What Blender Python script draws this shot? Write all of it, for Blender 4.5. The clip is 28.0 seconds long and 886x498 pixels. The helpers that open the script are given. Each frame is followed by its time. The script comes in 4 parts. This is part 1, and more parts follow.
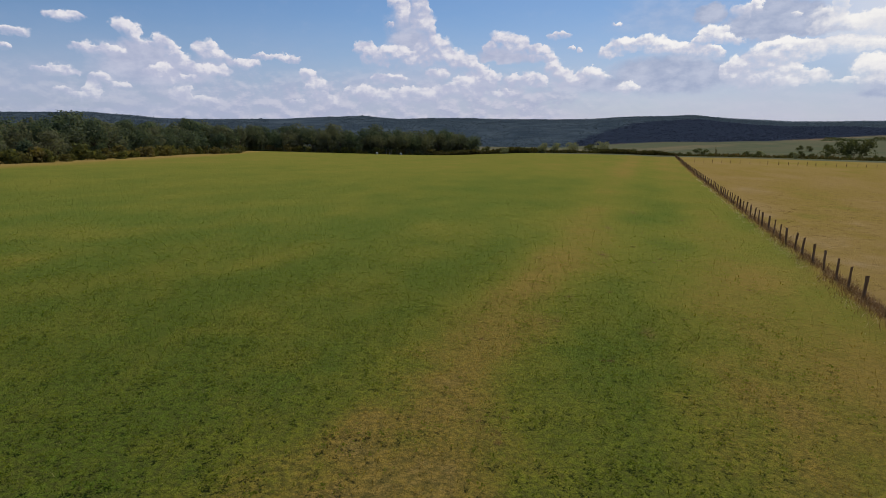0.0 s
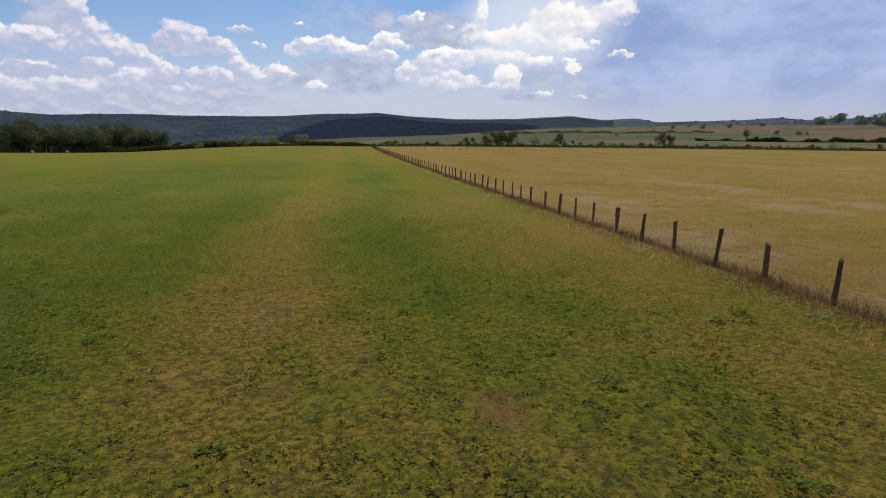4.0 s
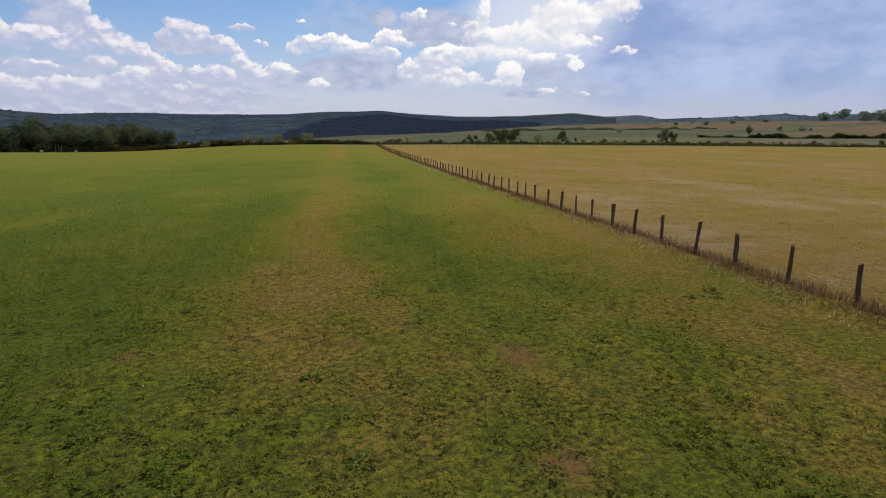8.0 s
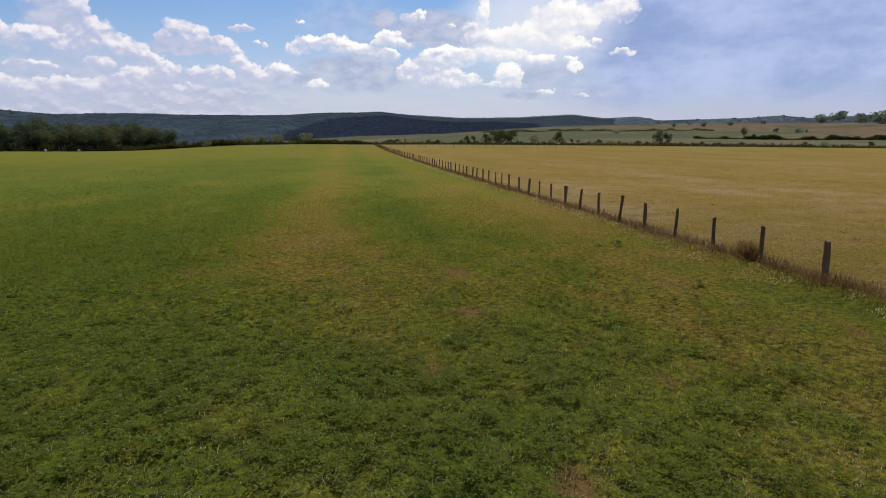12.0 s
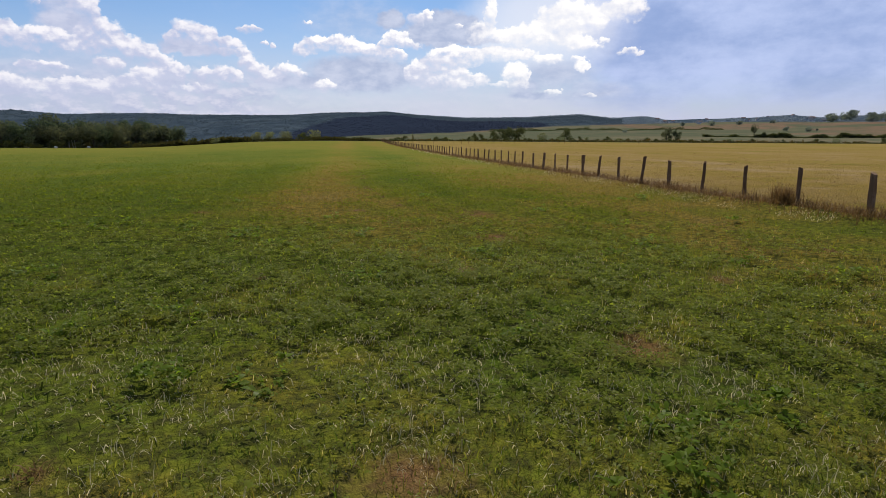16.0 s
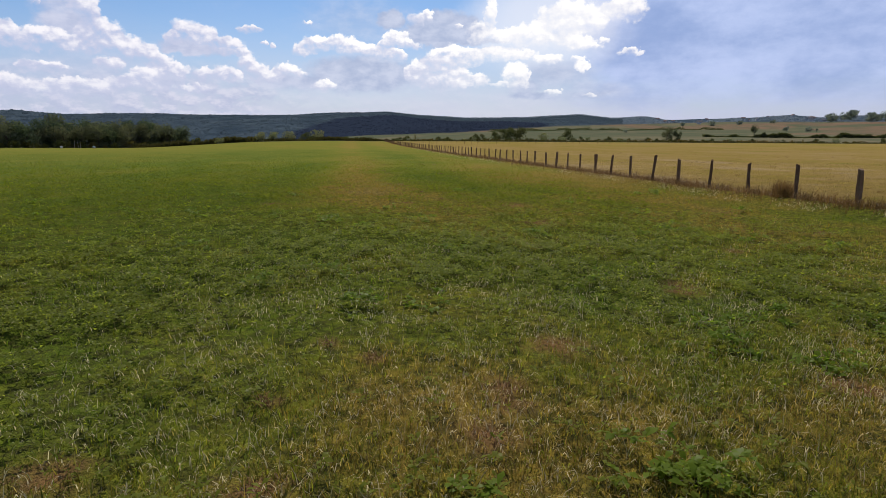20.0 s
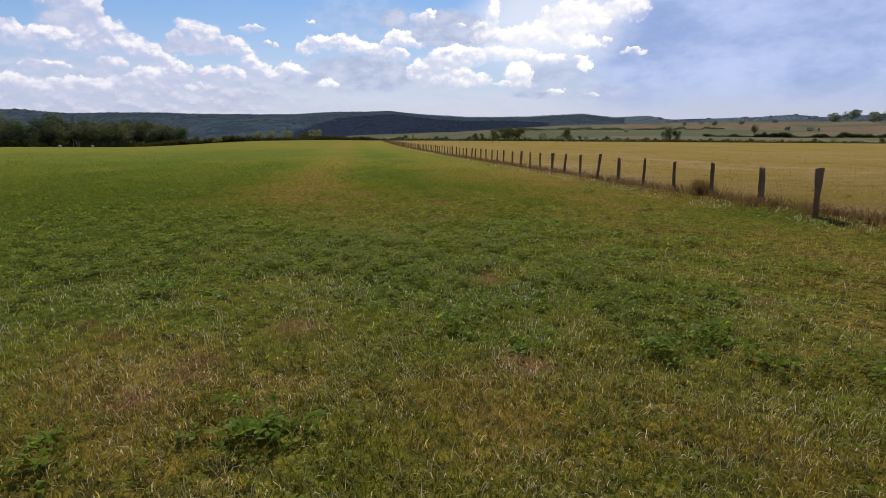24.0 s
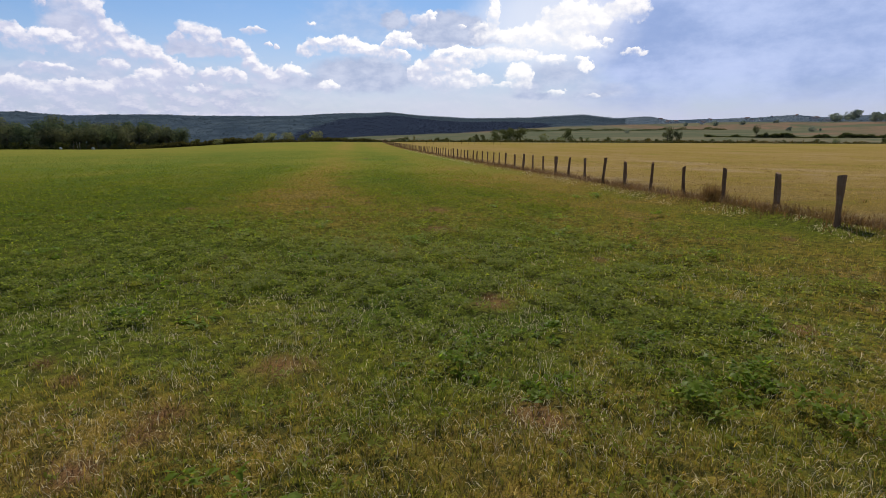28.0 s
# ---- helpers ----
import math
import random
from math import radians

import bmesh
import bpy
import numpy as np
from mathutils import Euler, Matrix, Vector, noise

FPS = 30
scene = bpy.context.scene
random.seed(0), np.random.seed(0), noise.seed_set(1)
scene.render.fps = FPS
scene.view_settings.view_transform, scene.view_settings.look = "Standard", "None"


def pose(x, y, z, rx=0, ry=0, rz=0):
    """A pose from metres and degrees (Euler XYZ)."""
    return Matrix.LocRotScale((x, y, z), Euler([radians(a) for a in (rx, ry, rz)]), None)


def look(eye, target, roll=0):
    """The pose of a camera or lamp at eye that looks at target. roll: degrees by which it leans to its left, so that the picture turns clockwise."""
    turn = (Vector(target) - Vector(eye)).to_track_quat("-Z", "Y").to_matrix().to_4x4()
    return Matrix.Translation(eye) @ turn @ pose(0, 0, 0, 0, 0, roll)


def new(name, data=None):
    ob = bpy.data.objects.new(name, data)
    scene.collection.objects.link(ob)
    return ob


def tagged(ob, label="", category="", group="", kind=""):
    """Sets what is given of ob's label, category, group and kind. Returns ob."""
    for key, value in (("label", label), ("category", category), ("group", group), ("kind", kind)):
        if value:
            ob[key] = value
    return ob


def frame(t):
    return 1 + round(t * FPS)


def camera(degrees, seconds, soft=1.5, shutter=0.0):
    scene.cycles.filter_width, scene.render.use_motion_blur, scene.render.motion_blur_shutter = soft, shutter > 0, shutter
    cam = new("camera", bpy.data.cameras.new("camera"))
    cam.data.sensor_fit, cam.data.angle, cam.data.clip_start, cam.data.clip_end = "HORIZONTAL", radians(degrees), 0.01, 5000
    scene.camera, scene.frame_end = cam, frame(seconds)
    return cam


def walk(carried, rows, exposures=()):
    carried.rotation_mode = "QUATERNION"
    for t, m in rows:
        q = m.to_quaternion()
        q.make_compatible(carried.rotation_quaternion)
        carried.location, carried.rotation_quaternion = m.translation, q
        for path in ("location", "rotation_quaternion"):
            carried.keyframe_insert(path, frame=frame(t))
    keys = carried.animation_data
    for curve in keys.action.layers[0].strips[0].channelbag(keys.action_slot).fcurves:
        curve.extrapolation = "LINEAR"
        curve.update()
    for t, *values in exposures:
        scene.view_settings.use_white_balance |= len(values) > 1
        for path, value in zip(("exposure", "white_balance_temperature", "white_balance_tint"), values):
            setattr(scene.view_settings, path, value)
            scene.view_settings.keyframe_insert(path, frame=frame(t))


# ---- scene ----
cam = camera(76.8, 28.0, soft=0.9)
PATH = [
    (0.000, -0.879, -2.260, 5.628, 77.904, -0.400, -4.518),
    (0.500, -1.522, -2.798, 5.026, 77.991, -0.200, -4.311),
    (1.000, -2.355, -3.477, 4.295, 77.875, -0.100, -4.077),
    (1.500, -3.324, -4.270, 3.990, 77.697, 0.200, -4.257),
    (2.000, -3.952, -4.919, 3.780, 77.672, 0.200, -11.574),
    (2.500, -4.106, -5.192, 3.473, 77.908, -0.200, -21.159),
    (3.000, -4.101, -5.273, 3.377, 77.909, -0.100, -30.577),
    (3.500, -4.121, -5.294, 3.414, 77.877, -0.200, -34.519),
    (5.500, -5.366, -5.945, 3.791, 77.695, 0.072, -34.327),
    (6.000, -5.411, -6.038, 3.824, 77.694, 0.169, -34.389),
    (6.500, -5.422, -6.106, 3.820, 77.668, -0.030, -34.475),
    (7.000, -5.537, -6.313, 3.833, 77.636, 0.070, -34.407),
    (7.500, -5.717, -6.621, 3.820, 77.639, 0.170, -34.348),
    (8.000, -6.030, -7.093, 3.801, 77.581, 0.074, -34.262),
    (8.500, -6.447, -7.738, 3.777, 77.555, 0.076, -34.221),
    (9.000, -6.840, -8.441, 3.741, 77.466, -0.120, -34.194),
    (9.500, -7.178, -9.206, 3.698, 77.462, -0.020, -34.126),
    (10.000, -7.467, -9.954, 3.641, 77.431, -0.019, -34.102),
    (10.500, -7.718, -10.669, 3.571, 77.462, -0.020, -34.126),
    (11.000, -7.873, -11.204, 3.505, 77.436, -0.016, -33.981),
    (11.500, -7.817, -11.279, 3.505, 77.696, -0.027, -34.370),
    (13.500, -7.748, -11.216, 3.383, 77.612, -0.016, -33.990),
    (14.000, -7.766, -11.188, 2.958, 77.669, 0.089, -33.737),
    (14.500, -7.775, -11.147, 2.437, 77.642, -0.002, -33.505),
    (15.000, -7.749, -11.102, 2.140, 77.673, -0.003, -33.529),
    (15.500, -7.763, -11.035, 2.081, 77.702, -0.005, -33.594),
    (16.000, -7.915, -10.872, 2.033, 77.700, -0.006, -33.635),
    (16.500, -8.237, -10.614, 2.033, 77.787, -0.010, -33.764),
    (17.000, -8.858, -10.420, 2.046, 77.756, 0.089, -33.761),
    (17.500, -9.829, -10.437, 2.078, 77.647, 0.096, -33.510),
    (18.000, -10.609, -10.550, 2.085, 77.616, 0.104, -33.211),
    (18.500, -10.782, -10.661, 2.102, 77.732, 0.001, -33.384),
    (19.000, -10.672, -10.880, 2.095, 77.728, 0.096, -33.486),
    (19.500, -10.330, -11.265, 2.098, 77.668, 0.094, -33.567),
    (20.000, -9.830, -11.796, 2.082, 77.700, -0.006, -33.635),
    (20.500, -9.342, -12.358, 2.059, 77.642, -0.398, -33.589),
    (21.000, -9.100, -12.534, 2.031, 77.674, -0.010, -33.764),
    (21.500, -8.955, -12.614, 2.053, 77.728, -0.009, -33.740),
    (22.000, -8.766, -12.825, 2.083, 77.699, -0.007, -33.675),
    (22.500, -8.559, -13.160, 2.103, 77.701, -0.203, -33.657),
    (24.500, -8.150, -13.327, 2.062, 77.646, 0.003, -33.319),
    (25.000, -8.124, -13.293, 2.090, 77.676, 0.004, -33.279),
    (25.500, -8.058, -13.188, 2.152, 77.702, 0.103, -33.276),
    (26.000, -7.980, -13.055, 2.190, 77.703, 0.101, -33.341),
    (26.500, -7.941, -12.971, 2.195, 77.674, 0.103, -33.276),
    (27.000, -7.925, -12.925, 2.180, 77.674, 0.005, -33.255),
    (27.500, -7.906, -12.878, 2.159, 77.674, 0.005, -33.255),
    (28.000, -7.864, -12.809, 2.152, 77.761, 0.102, -33.301),
]
EXPOSURES = [(0, -0.26), (2, -0.14), (4, -0.12), (12, -0.08), (15, 0.02), (28, 0.04)]
walk(cam, [(t, pose(*p)) for t, *p in PATH], EXPOSURES)

# ---------------------------------------------------------------- light
SUN_AZ, SUN_EL = 31.0, 49.0


def sun_dir():
    a, e = radians(SUN_AZ), radians(SUN_EL)
    return Vector((math.sin(a) * math.cos(e), math.cos(a) * math.cos(e), math.sin(e)))


sun_data = bpy.data.lights.new("sun", "SUN")
sun_data.energy, sun_data.angle, sun_data.color = 4.75, radians(0.6), (1.0, 0.93, 0.82)
sun = new("sun", sun_data)
sun.matrix_world = look((0, 0, 60), Vector((0, 0, 60)) - sun_dir())


class Nodes:
    """Short hand to build a node tree."""

    def __init__(self, tree):
        self.tree = tree

    def add(self, kind, **values):
        node = self.tree.nodes.new(kind)
        for key, value in values.items():
            setattr(node, key, value)
        return node

    def put(self, socket, value):
        if isinstance(value, bpy.types.NodeSocket):
            self.tree.links.new(value, socket)
        elif value is not None:
            socket.default_value = value

    def math(self, op, a, b=None, c=None, clamp=False):
        node = self.add("ShaderNodeMath", operation=op, use_clamp=clamp)
        for i, v in enumerate((a, b, c)):
            self.put(node.inputs[i], v)
        return node.outputs[0]

    def vec(self, op, a, b=None, c=None):
        node = self.add("ShaderNodeVectorMath", operation=op)
        for i, v in enumerate((a, b, c)):
            self.put(node.inputs[i], v)
        return node.outputs["Value" if op in ("DOT_PRODUCT", "LENGTH") else "Vector"]

    def step(self, v, lo, hi, a=0.0, b=1.0):
        node = self.add("ShaderNodeMapRange", interpolation_type="SMOOTHSTEP")
        for i, x in enumerate((v, lo, hi, a, b)):
            self.put(node.inputs[i], x)
        return node.outputs[0]

    def mix(self, fac, a, b, blend="MIX"):
        node = self.add("ShaderNodeMix", data_type="RGBA", blend_type=blend)
        self.put(node.inputs[0], fac)
        for i, v in ((6, a), (7, b)):
            self.put(node.inputs[i], (*v, 1) if isinstance(v, tuple) and len(v) == 3 else v)
        return node.outputs[2]

    def noise(self, vector, scale, detail=4.0, rough=0.55, color=False):
        node = self.add("ShaderNodeTexNoise")
        self.put(node.inputs["Vector"], vector)
        node.inputs["Scale"].default_value = scale
        node.inputs["Detail"].default_value = detail
        node.inputs["Roughness"].default_value = rough
        return node.outputs["Color" if color else 0]


# the cumulus clouds: azimuth, height over the horizon, half width, half height, in degrees; the grey bodies also how dense
HEADS, BODIES = [], []


def white(*puffs):
    HEADS.extend(puffs)


def grey(*puffs):
    BODIES.extend(puffs)


white((-24, 8.2, 0.76, 0.54), (-23.3, 7.8, 0.86, 0.68), (-22.8, 7.1, 0.78, 0.55), (-26.7, 6.3, 1.13, 0.4), (-25, 6.4, 1.17, 0.41), (-20.9, 7.1, 0.81, 0.65), (-20.3, 6.4, 1, 0.85), (-19.6, 5.7, 0.92, 0.72), (-21.2, 4.7, 1.08, 0.76), (-19.1, 4.3, 1.03, 0.34))
white((-17.5, 6.8, 0.95, 0.77), (-16.5, 6.2, 0.86, 0.54), (-17.4, 5, 1.62, 0.59), (-14.4, 5.8, 1.29, 0.4), (-12.8, 6.5, 0.9, 0.3), (-10.7, 6.5, 1.44, 0.35), (-28.8, 4.7, 1.08, 0.4), (-29.9, 4.6, 0.68, 0.22), (-27.8, 8.8, 1.24, 0.34), (-31.6, 7.4, 1, 0.33), (-32.3, 6.1, 0.49, 0.29))
white((-28.8, 2.9, 0.7, 0.32), (-27.7, 2.4, 1, 0.37), (-26.6, 2.8, 0.66, 0.83), (-26, 4, 0.91, 0.55), (-24.7, 3.3, 0.85, 0.33), (-19.9, 3, 1.02, 0.59), (-18.7, 2.4, 1.18, 0.45), (-17.4, 2.4, 0.72, 0.45), (-8.6, 5.1, 0.84, 0.57), (-7.8, 3.9, 1.17, 0.73), (-7, 2.8, 1.4, 0.53), (-9.6, 2.5, 0.95, 0.32))
white((-3.1, 7.5, 0.92, 0.61), (-2, 6.7, 1.31, 0.62), (-0.6, 7.1, 1.64, 0.67), (1.1, 6.6, 1.98, 0.62), (3.3, 6.8, 2.21, 0.73), (0.2, 11.7, 0.86, 0.77), (2.1, 11.5, 0.76, 1.07), (2.7, 9.7, 0.98, 1.3), (3.6, 7.9, 1.54, 0.92), (-0.7, 9.7, 0.32, 0.25), (0.5, 10.4, 0.76, 1.08))
white((5.6, 6.5, 1.77, 0.94), (4, 5.2, 1, 0.53), (-0.7, 4.8, 1.43, 0.48), (-3.5, 3.4, 1.64, 0.69), (-0.8, 2.9, 1.89, 0.75), (1.6, 3.4, 1.67, 0.64), (3.7, 3.4, 1.34, 0.7), (5.5, 3.6, 1.23, 0.7), (7.2, 4.2, 1.39, 1.07), (7.6, 5.8, 0.99, 0.63))
white((10.3, 8.3, 1.41, 0.81), (11.6, 7.8, 1.62, 0.86), (13.1, 7.2, 1.72, 0.71), (14.1, 6.6, 1.29, 0.36), (9, 7.6, 0.77, 0.56), (15.6, 8.8, 1, 0.3), (17.6, 7.5, 0.37, 0.25), (16.7, 7.5, 0.26, 0.15), (8.8, 4.7, 1.11, 0.74), (11.2, 4.7, 0.88, 0.53), (12.9, 4.7, 1.42, 0.63), (10.4, 3.5, 1.44, 0.43))
white((15.5, 5.5, 1.07, 0.77), (16.5, 4.7, 1.38, 0.57), (18.7, 5.2, 1.36, 0.51), (22, 3.9, 1.02, 0.51), (20.3, 7.2, 1.12, 0.55), (21.6, 7.7, 1.2, 0.54), (23.8, 7.9, 1.47, 0.63), (25.6, 7.3, 1.82, 0.58), (27.8, 6.9, 1.49, 0.48), (29, 6.7, 0.91, 0.38), (29, 8.2, 1, 0.7), (30.2, 7.7, 1.07, 0.42))
white((28.2, 7.6, 0.74, 0.52), (31, 10, 0.78, 0.62), (32.2, 10.3, 0.42, 0.35), (20.8, 9.4, 0.6, 0.19), (35, 9.4, 0.4, 0.26), (33, 4.9, 2.57, 1.4), (34.5, 6.6, 2.89, 0.81), (31, 5.2, 1.15, 0.85), (36.9, 4.6, 1.27, 0.58), (35, 4.1, 1.08, 0.41), (39.3, 4.1, 0.83, 0.26), (40.8, 5, 1.15, 0.64))
white((38.3, 10.6, 0.59, 1.27), (37.3, 9.1, 1.09, 0.7), (39.3, 8.2, 2.39, 0.91), (43.3, 8.5, 3.4, 1), (45.5, 10.1, 2.5, 1.26), (50.5, 10.4, 1.89, 0.94), (46.1, 7.6, 1.68, 0.6), (48.3, 7.3, 0.62, 0.25), (48.8, 7.8, 0.46, 0.3), (51.4, 6.8, 0.9, 0.25))
white((43.8, 6.3, 1.18, 0.41), (46.5, 6.2, 0.53, 0.3), (47, 5.6, 0.52, 0.36), (40.6, 4.8, 1.31, 1), (47.9, 3.1, 0.53, 0.21), (44.4, 3.4, 0.81, 0.21), (38.5, 6.8, 3.83, 0.52), (36.3, 6.9, 2.75, 0.52), (47.9, 9.4, 1.02, 0.87), (34.1, 6.2, 1.66, 1.25))
grey((-23.2, 5.4, 3.25, 1.49, 0.9), (-23.1, 6.3, 1.94, 0.83, 0.7), (-19.2, 4.8, 2.79, 0.97, 0.6), (-23, 2.9, 5.71, 1.05, 0.35), (-16.8, 5.7, 2.4, 0.78, 0.4), (1.1, 9.5, 1.85, 2.2, 0.75), (1, 7.9, 2.19, 0.92, 0.5))
grey((9.7, 7, 1.86, 0.62, 0.95), (11.1, 6.6, 2.61, 0.36, 0.8), (2.6, 4.8, 6.09, 1.59, 0.4), (-0.2, 2.6, 6.1, 0.76, 0.3), (19.3, 4.1, 3.23, 0.67, 0.85), (16.9, 4.8, 2.12, 0.62, 0.5), (10.9, 4, 3.3, 0.96, 0.4))
grey((25.7, 5, 4.82, 1.48, 1.5), (25.6, 9.7, 5.21, 2.05, 0.45), (34.4, 9.2, 3.27, 1.31, 1.1), (32.4, 8.6, 2.56, 0.63, 0.8), (28.6, 9.9, 1.09, 0.68, 1), (36.1, 8, 3.17, 0.26, 0.9), (33.1, 4, 1.46, 0.38, 0.5), (31.3, 5, 1.5, 0.95, 0.45), (41.4, 3.7, 1.43, 0.69, 0.7))
grey((44.5, 4.9, 3.74, 1.14, 0.8), (42.4, 3, 2.19, 0.32, 0.8), (48.8, 3.4, 2.6, 0.73, 0.6), (46.2, 3, 3.2, 0.42, 0.4), (33.5, 9, 3.27, 1.51, 0.8), (37.4, 4.6, 1.11, 0.42, 0.4), (44.1, 8.3, 1.27, 0.35, 0.35))


def puffs_at(n, bent, puffs):
    """The summed thickness of round puffs at a point of the sky, and how far up each puff it lies."""
    total, facing = 0.0, 0.0
    for az, el, w, h, *dense in puffs:
        w, h = w * 1.35, h * 1.4
        q = n.vec("MULTIPLY_ADD", bent, (1 / w, 1 / h, 0), (-az / w, -el / h, 0))
        puff = n.math("MAXIMUM", n.math("SUBTRACT", 1.0, n.vec("DOT_PRODUCT", q, q)), 0.0)
        if dense:
            total = n.math("MULTIPLY_ADD", puff, dense[0], total)
        else:
            total = n.math("ADD", total, puff)
            facing = n.math("MULTIPLY_ADD", puff, n.vec("DOT_PRODUCT", q, (0.30, 0.95, 0)), facing)
    return total, facing


def cumulus(n, place):
    """Thickness of the white heads, how far they face the sun, and thickness of the grey bodies."""
    broad = n.vec("SUBTRACT", n.noise(place, 0.55, 2, 0.5, True), (0.5, 0.5, 0.5))
    small = n.vec("SUBTRACT", n.noise(place, 1.3, 6, 0.66, True), (0.5, 0.5, 0.5))
    drift = n.vec("MULTIPLY_ADD", broad, (1.6, 1.0, 0), place)
    bent = n.vec("MULTIPLY_ADD", small, (1.35, 1.05, 0), drift)
    total, facing = puffs_at(n, bent, HEADS)
    lumps = n.add("ShaderNodeTexVoronoi", feature="SMOOTH_F1")
    n.put(lumps.inputs["Vector"], bent)
    lumps.inputs["Scale"].default_value = 1.5
    lumps.inputs["Smoothness"].default_value = 0.4
    rough = n.math("MULTIPLY_ADD", lumps.outputs["Distance"], -0.75, 0.34)
    thick = n.math("ADD", total, n.math("MULTIPLY", rough, n.step(total, 0.0, 0.35)))
    lit = n.math("DIVIDE", facing, n.math("MAXIMUM", total, 0.05))
    # smaller heads standing out of the mass, lit from above
    flat = n.vec("MULTIPLY", place, (0.75, 1.0, 0))
    heads = n.math("SUBTRACT", n.noise(flat, 0.9, 4, 0.55), n.noise(n.vec("ADD", flat, (0.12, 0.42, 0)), 0.9, 4, 0.55))
    lit = n.math("MULTIPLY_ADD", heads, 1.9, lit)
    lit = n.math("ADD", lit, n.math("MULTIPLY", n.math("SUBTRACT", rough, 0.08), 0.7))
    bodies, _ = puffs_at(n, n.vec("MULTIPLY_ADD", small, (1.6, 0.8, 0), drift), BODIES)
    return thick, lit, bodies


def make_world():
    world = bpy.data.worlds.new("sky")
    scene.world = world
    world.use_nodes = True
    world.node_tree.nodes.clear()
    n = Nodes(world.node_tree)
    way = n.add("ShaderNodeTexCoord").outputs["Generated"]
    split = n.add("ShaderNodeSeparateXYZ")
    n.put(split.inputs[0], way)
    x, y, z = split.outputs
    deg = 180 / math.pi
    az = n.math("MULTIPLY", n.math("ARCTAN2", x, y), deg)
    el = n.math("MULTIPLY", n.math("ARCSINE", z), deg)
    place = n.add("ShaderNodeCombineXYZ")
    n.put(place.inputs[0], az)
    n.put(place.inputs[1], el)
    place = place.outputs[0]

    sky = n.add("ShaderNodeTexSky", sky_type="NISHITA", sun_disc=False)
    sky.sun_elevation, sky.sun_rotation = radians(SUN_EL), radians(SUN_AZ)
    sky.air_density, sky.dust_density, sky.ozone_density = 1.0, 0.6, 2.0
    blue = n.vec("MULTIPLY", sky.outputs[0], (0.052, 0.070, 0.092))

    # milky air near the horizon, thin veils further up
    veil = n.noise(n.vec("MULTIPLY", place, (0.10, 0.30, 0)), 1.0, 6, 0.6)
    low = n.step(el, -1.0, 12.0, 0.95, 0.05)
    milk = n.math("MULTIPLY", low, n.step(veil, 0.25, 0.7, 0.70, 1.0))
    haze = n.mix(n.step(az, -20.0, 25.0), (0.50, 0.55, 0.76), n.mix(n.step(az, 40.0, 60.0), (0.66, 0.66, 0.81), (0.56, 0.58, 0.77)))
    col = n.mix(milk, blue, haze)

    # high grey-blue sheet over the valley's far side, streaked, thinning to a pale band at the horizon
    streak = n.noise(n.vec("MULTIPLY", place, (0.055, 0.10, 0)), 1.6, 6, 0.62)
    sheet = n.math("MULTIPLY", n.step(n.math("MULTIPLY_ADD", veil, 7.0, az), 46.0, 54.0), n.step(n.math("MULTIPLY_ADD", veil, 5.0, el), 3.2, 7.5))
    sheet = n.math("MULTIPLY", sheet, n.step(az, 95.0, 130.0, 1.0, 0.35))
    tone = n.mix(n.step(streak, 0.34, 0.66), (0.30, 0.40, 0.69), (0.52, 0.61, 0.90))
    col = n.mix(n.math("MULTIPLY", sheet, 0.92), col, tone)

    # a broken mass of far cloud heads standing low all round
    far = n.noise(n.vec("MULTIPLY", place, (0.42, 0.75, 0)), 1.0, 6, 0.58)
    above = n.noise(n.vec("MULTIPLY_ADD", place, (0.42, 0.75, 0), (0.05, 0.32, 0)), 1.0, 6, 0.58)
    bank = n.math("MULTIPLY", n.step(el, 3.0, 6.5, 1.0, 0.0), n.step(az, 40.0, 52.0, 1.0, 0.15))
    bank = n.math("MULTIPLY", bank, n.math("MULTIPLY", n.step(az, -34.0, -2.0, 0.45, 1.0), n.step(az, 13.0, 22.0, 1.0, 0.15)))
    glint = n.step(n.math("SUBTRACT", far, above), -0.10, 0.16)
    col = n.mix(n.math("MULTIPLY", bank, n.step(far, 0.40, 0.56, 0.30, 0.85)), col, n.mix(glint, (0.48, 0.52, 0.71), (0.70, 0.70, 0.83)))

    # thin cloud round the sun's bearing, shining through
    q = n.vec("MULTIPLY_ADD", n.vec("MULTIPLY_ADD", n.noise(place, 0.35, 5, 0.6, True), (3.0, 2.4, 0), place), (1 / 8.5, 1 / 5.0, 0), (-44.6 / 8.5, -10.8 / 5.0, 0))
    shine = n.step(n.vec("DOT_PRODUCT", q, q), 1.25, 0.0)
    col = n.mix(n.math("MULTIPLY", shine, 0.65), col, (0.94, 0.93, 0.98))
    thick, lit, bodies = cumulus(n, place)
    # backlit bodies are greyer the nearer they stand to the sun
    toward = n.math("MULTIPLY", n.step(az, 12.0, 24.0), n.step(az, 46.0, 54.0, 1.0, 0.0))
    mottle = n.noise(n.vec("MULTIPLY", place, (0.5, 0.9, 0)), 1.0, 6, 0.6)
    deep = n.mix(n.step(mottle, 0.3, 0.7), n.mix(toward, (0.47, 0.52, 0.71), (0.42, 0.49, 0.68)), n.mix(toward, (0.62, 0.65, 0.81), (0.60, 0.65, 0.81)))
    dense = n.math("MULTIPLY", n.step(n.math("MULTIPLY_ADD", mottle, 0.5, bodies), 0.22, 1.25), n.step(el, 0.5, 3.0, 0.5, 0.97))
    col = n.mix(dense, col, deep)
    cover = n.math("MULTIPLY", n.step(thick, 0.02, 0.50), n.step(lit, -0.9, 0.1, 0.15, 1.0))
    tops = n.mix(toward, (0.94, 0.92, 0.97), (1.08, 1.06, 1.05))
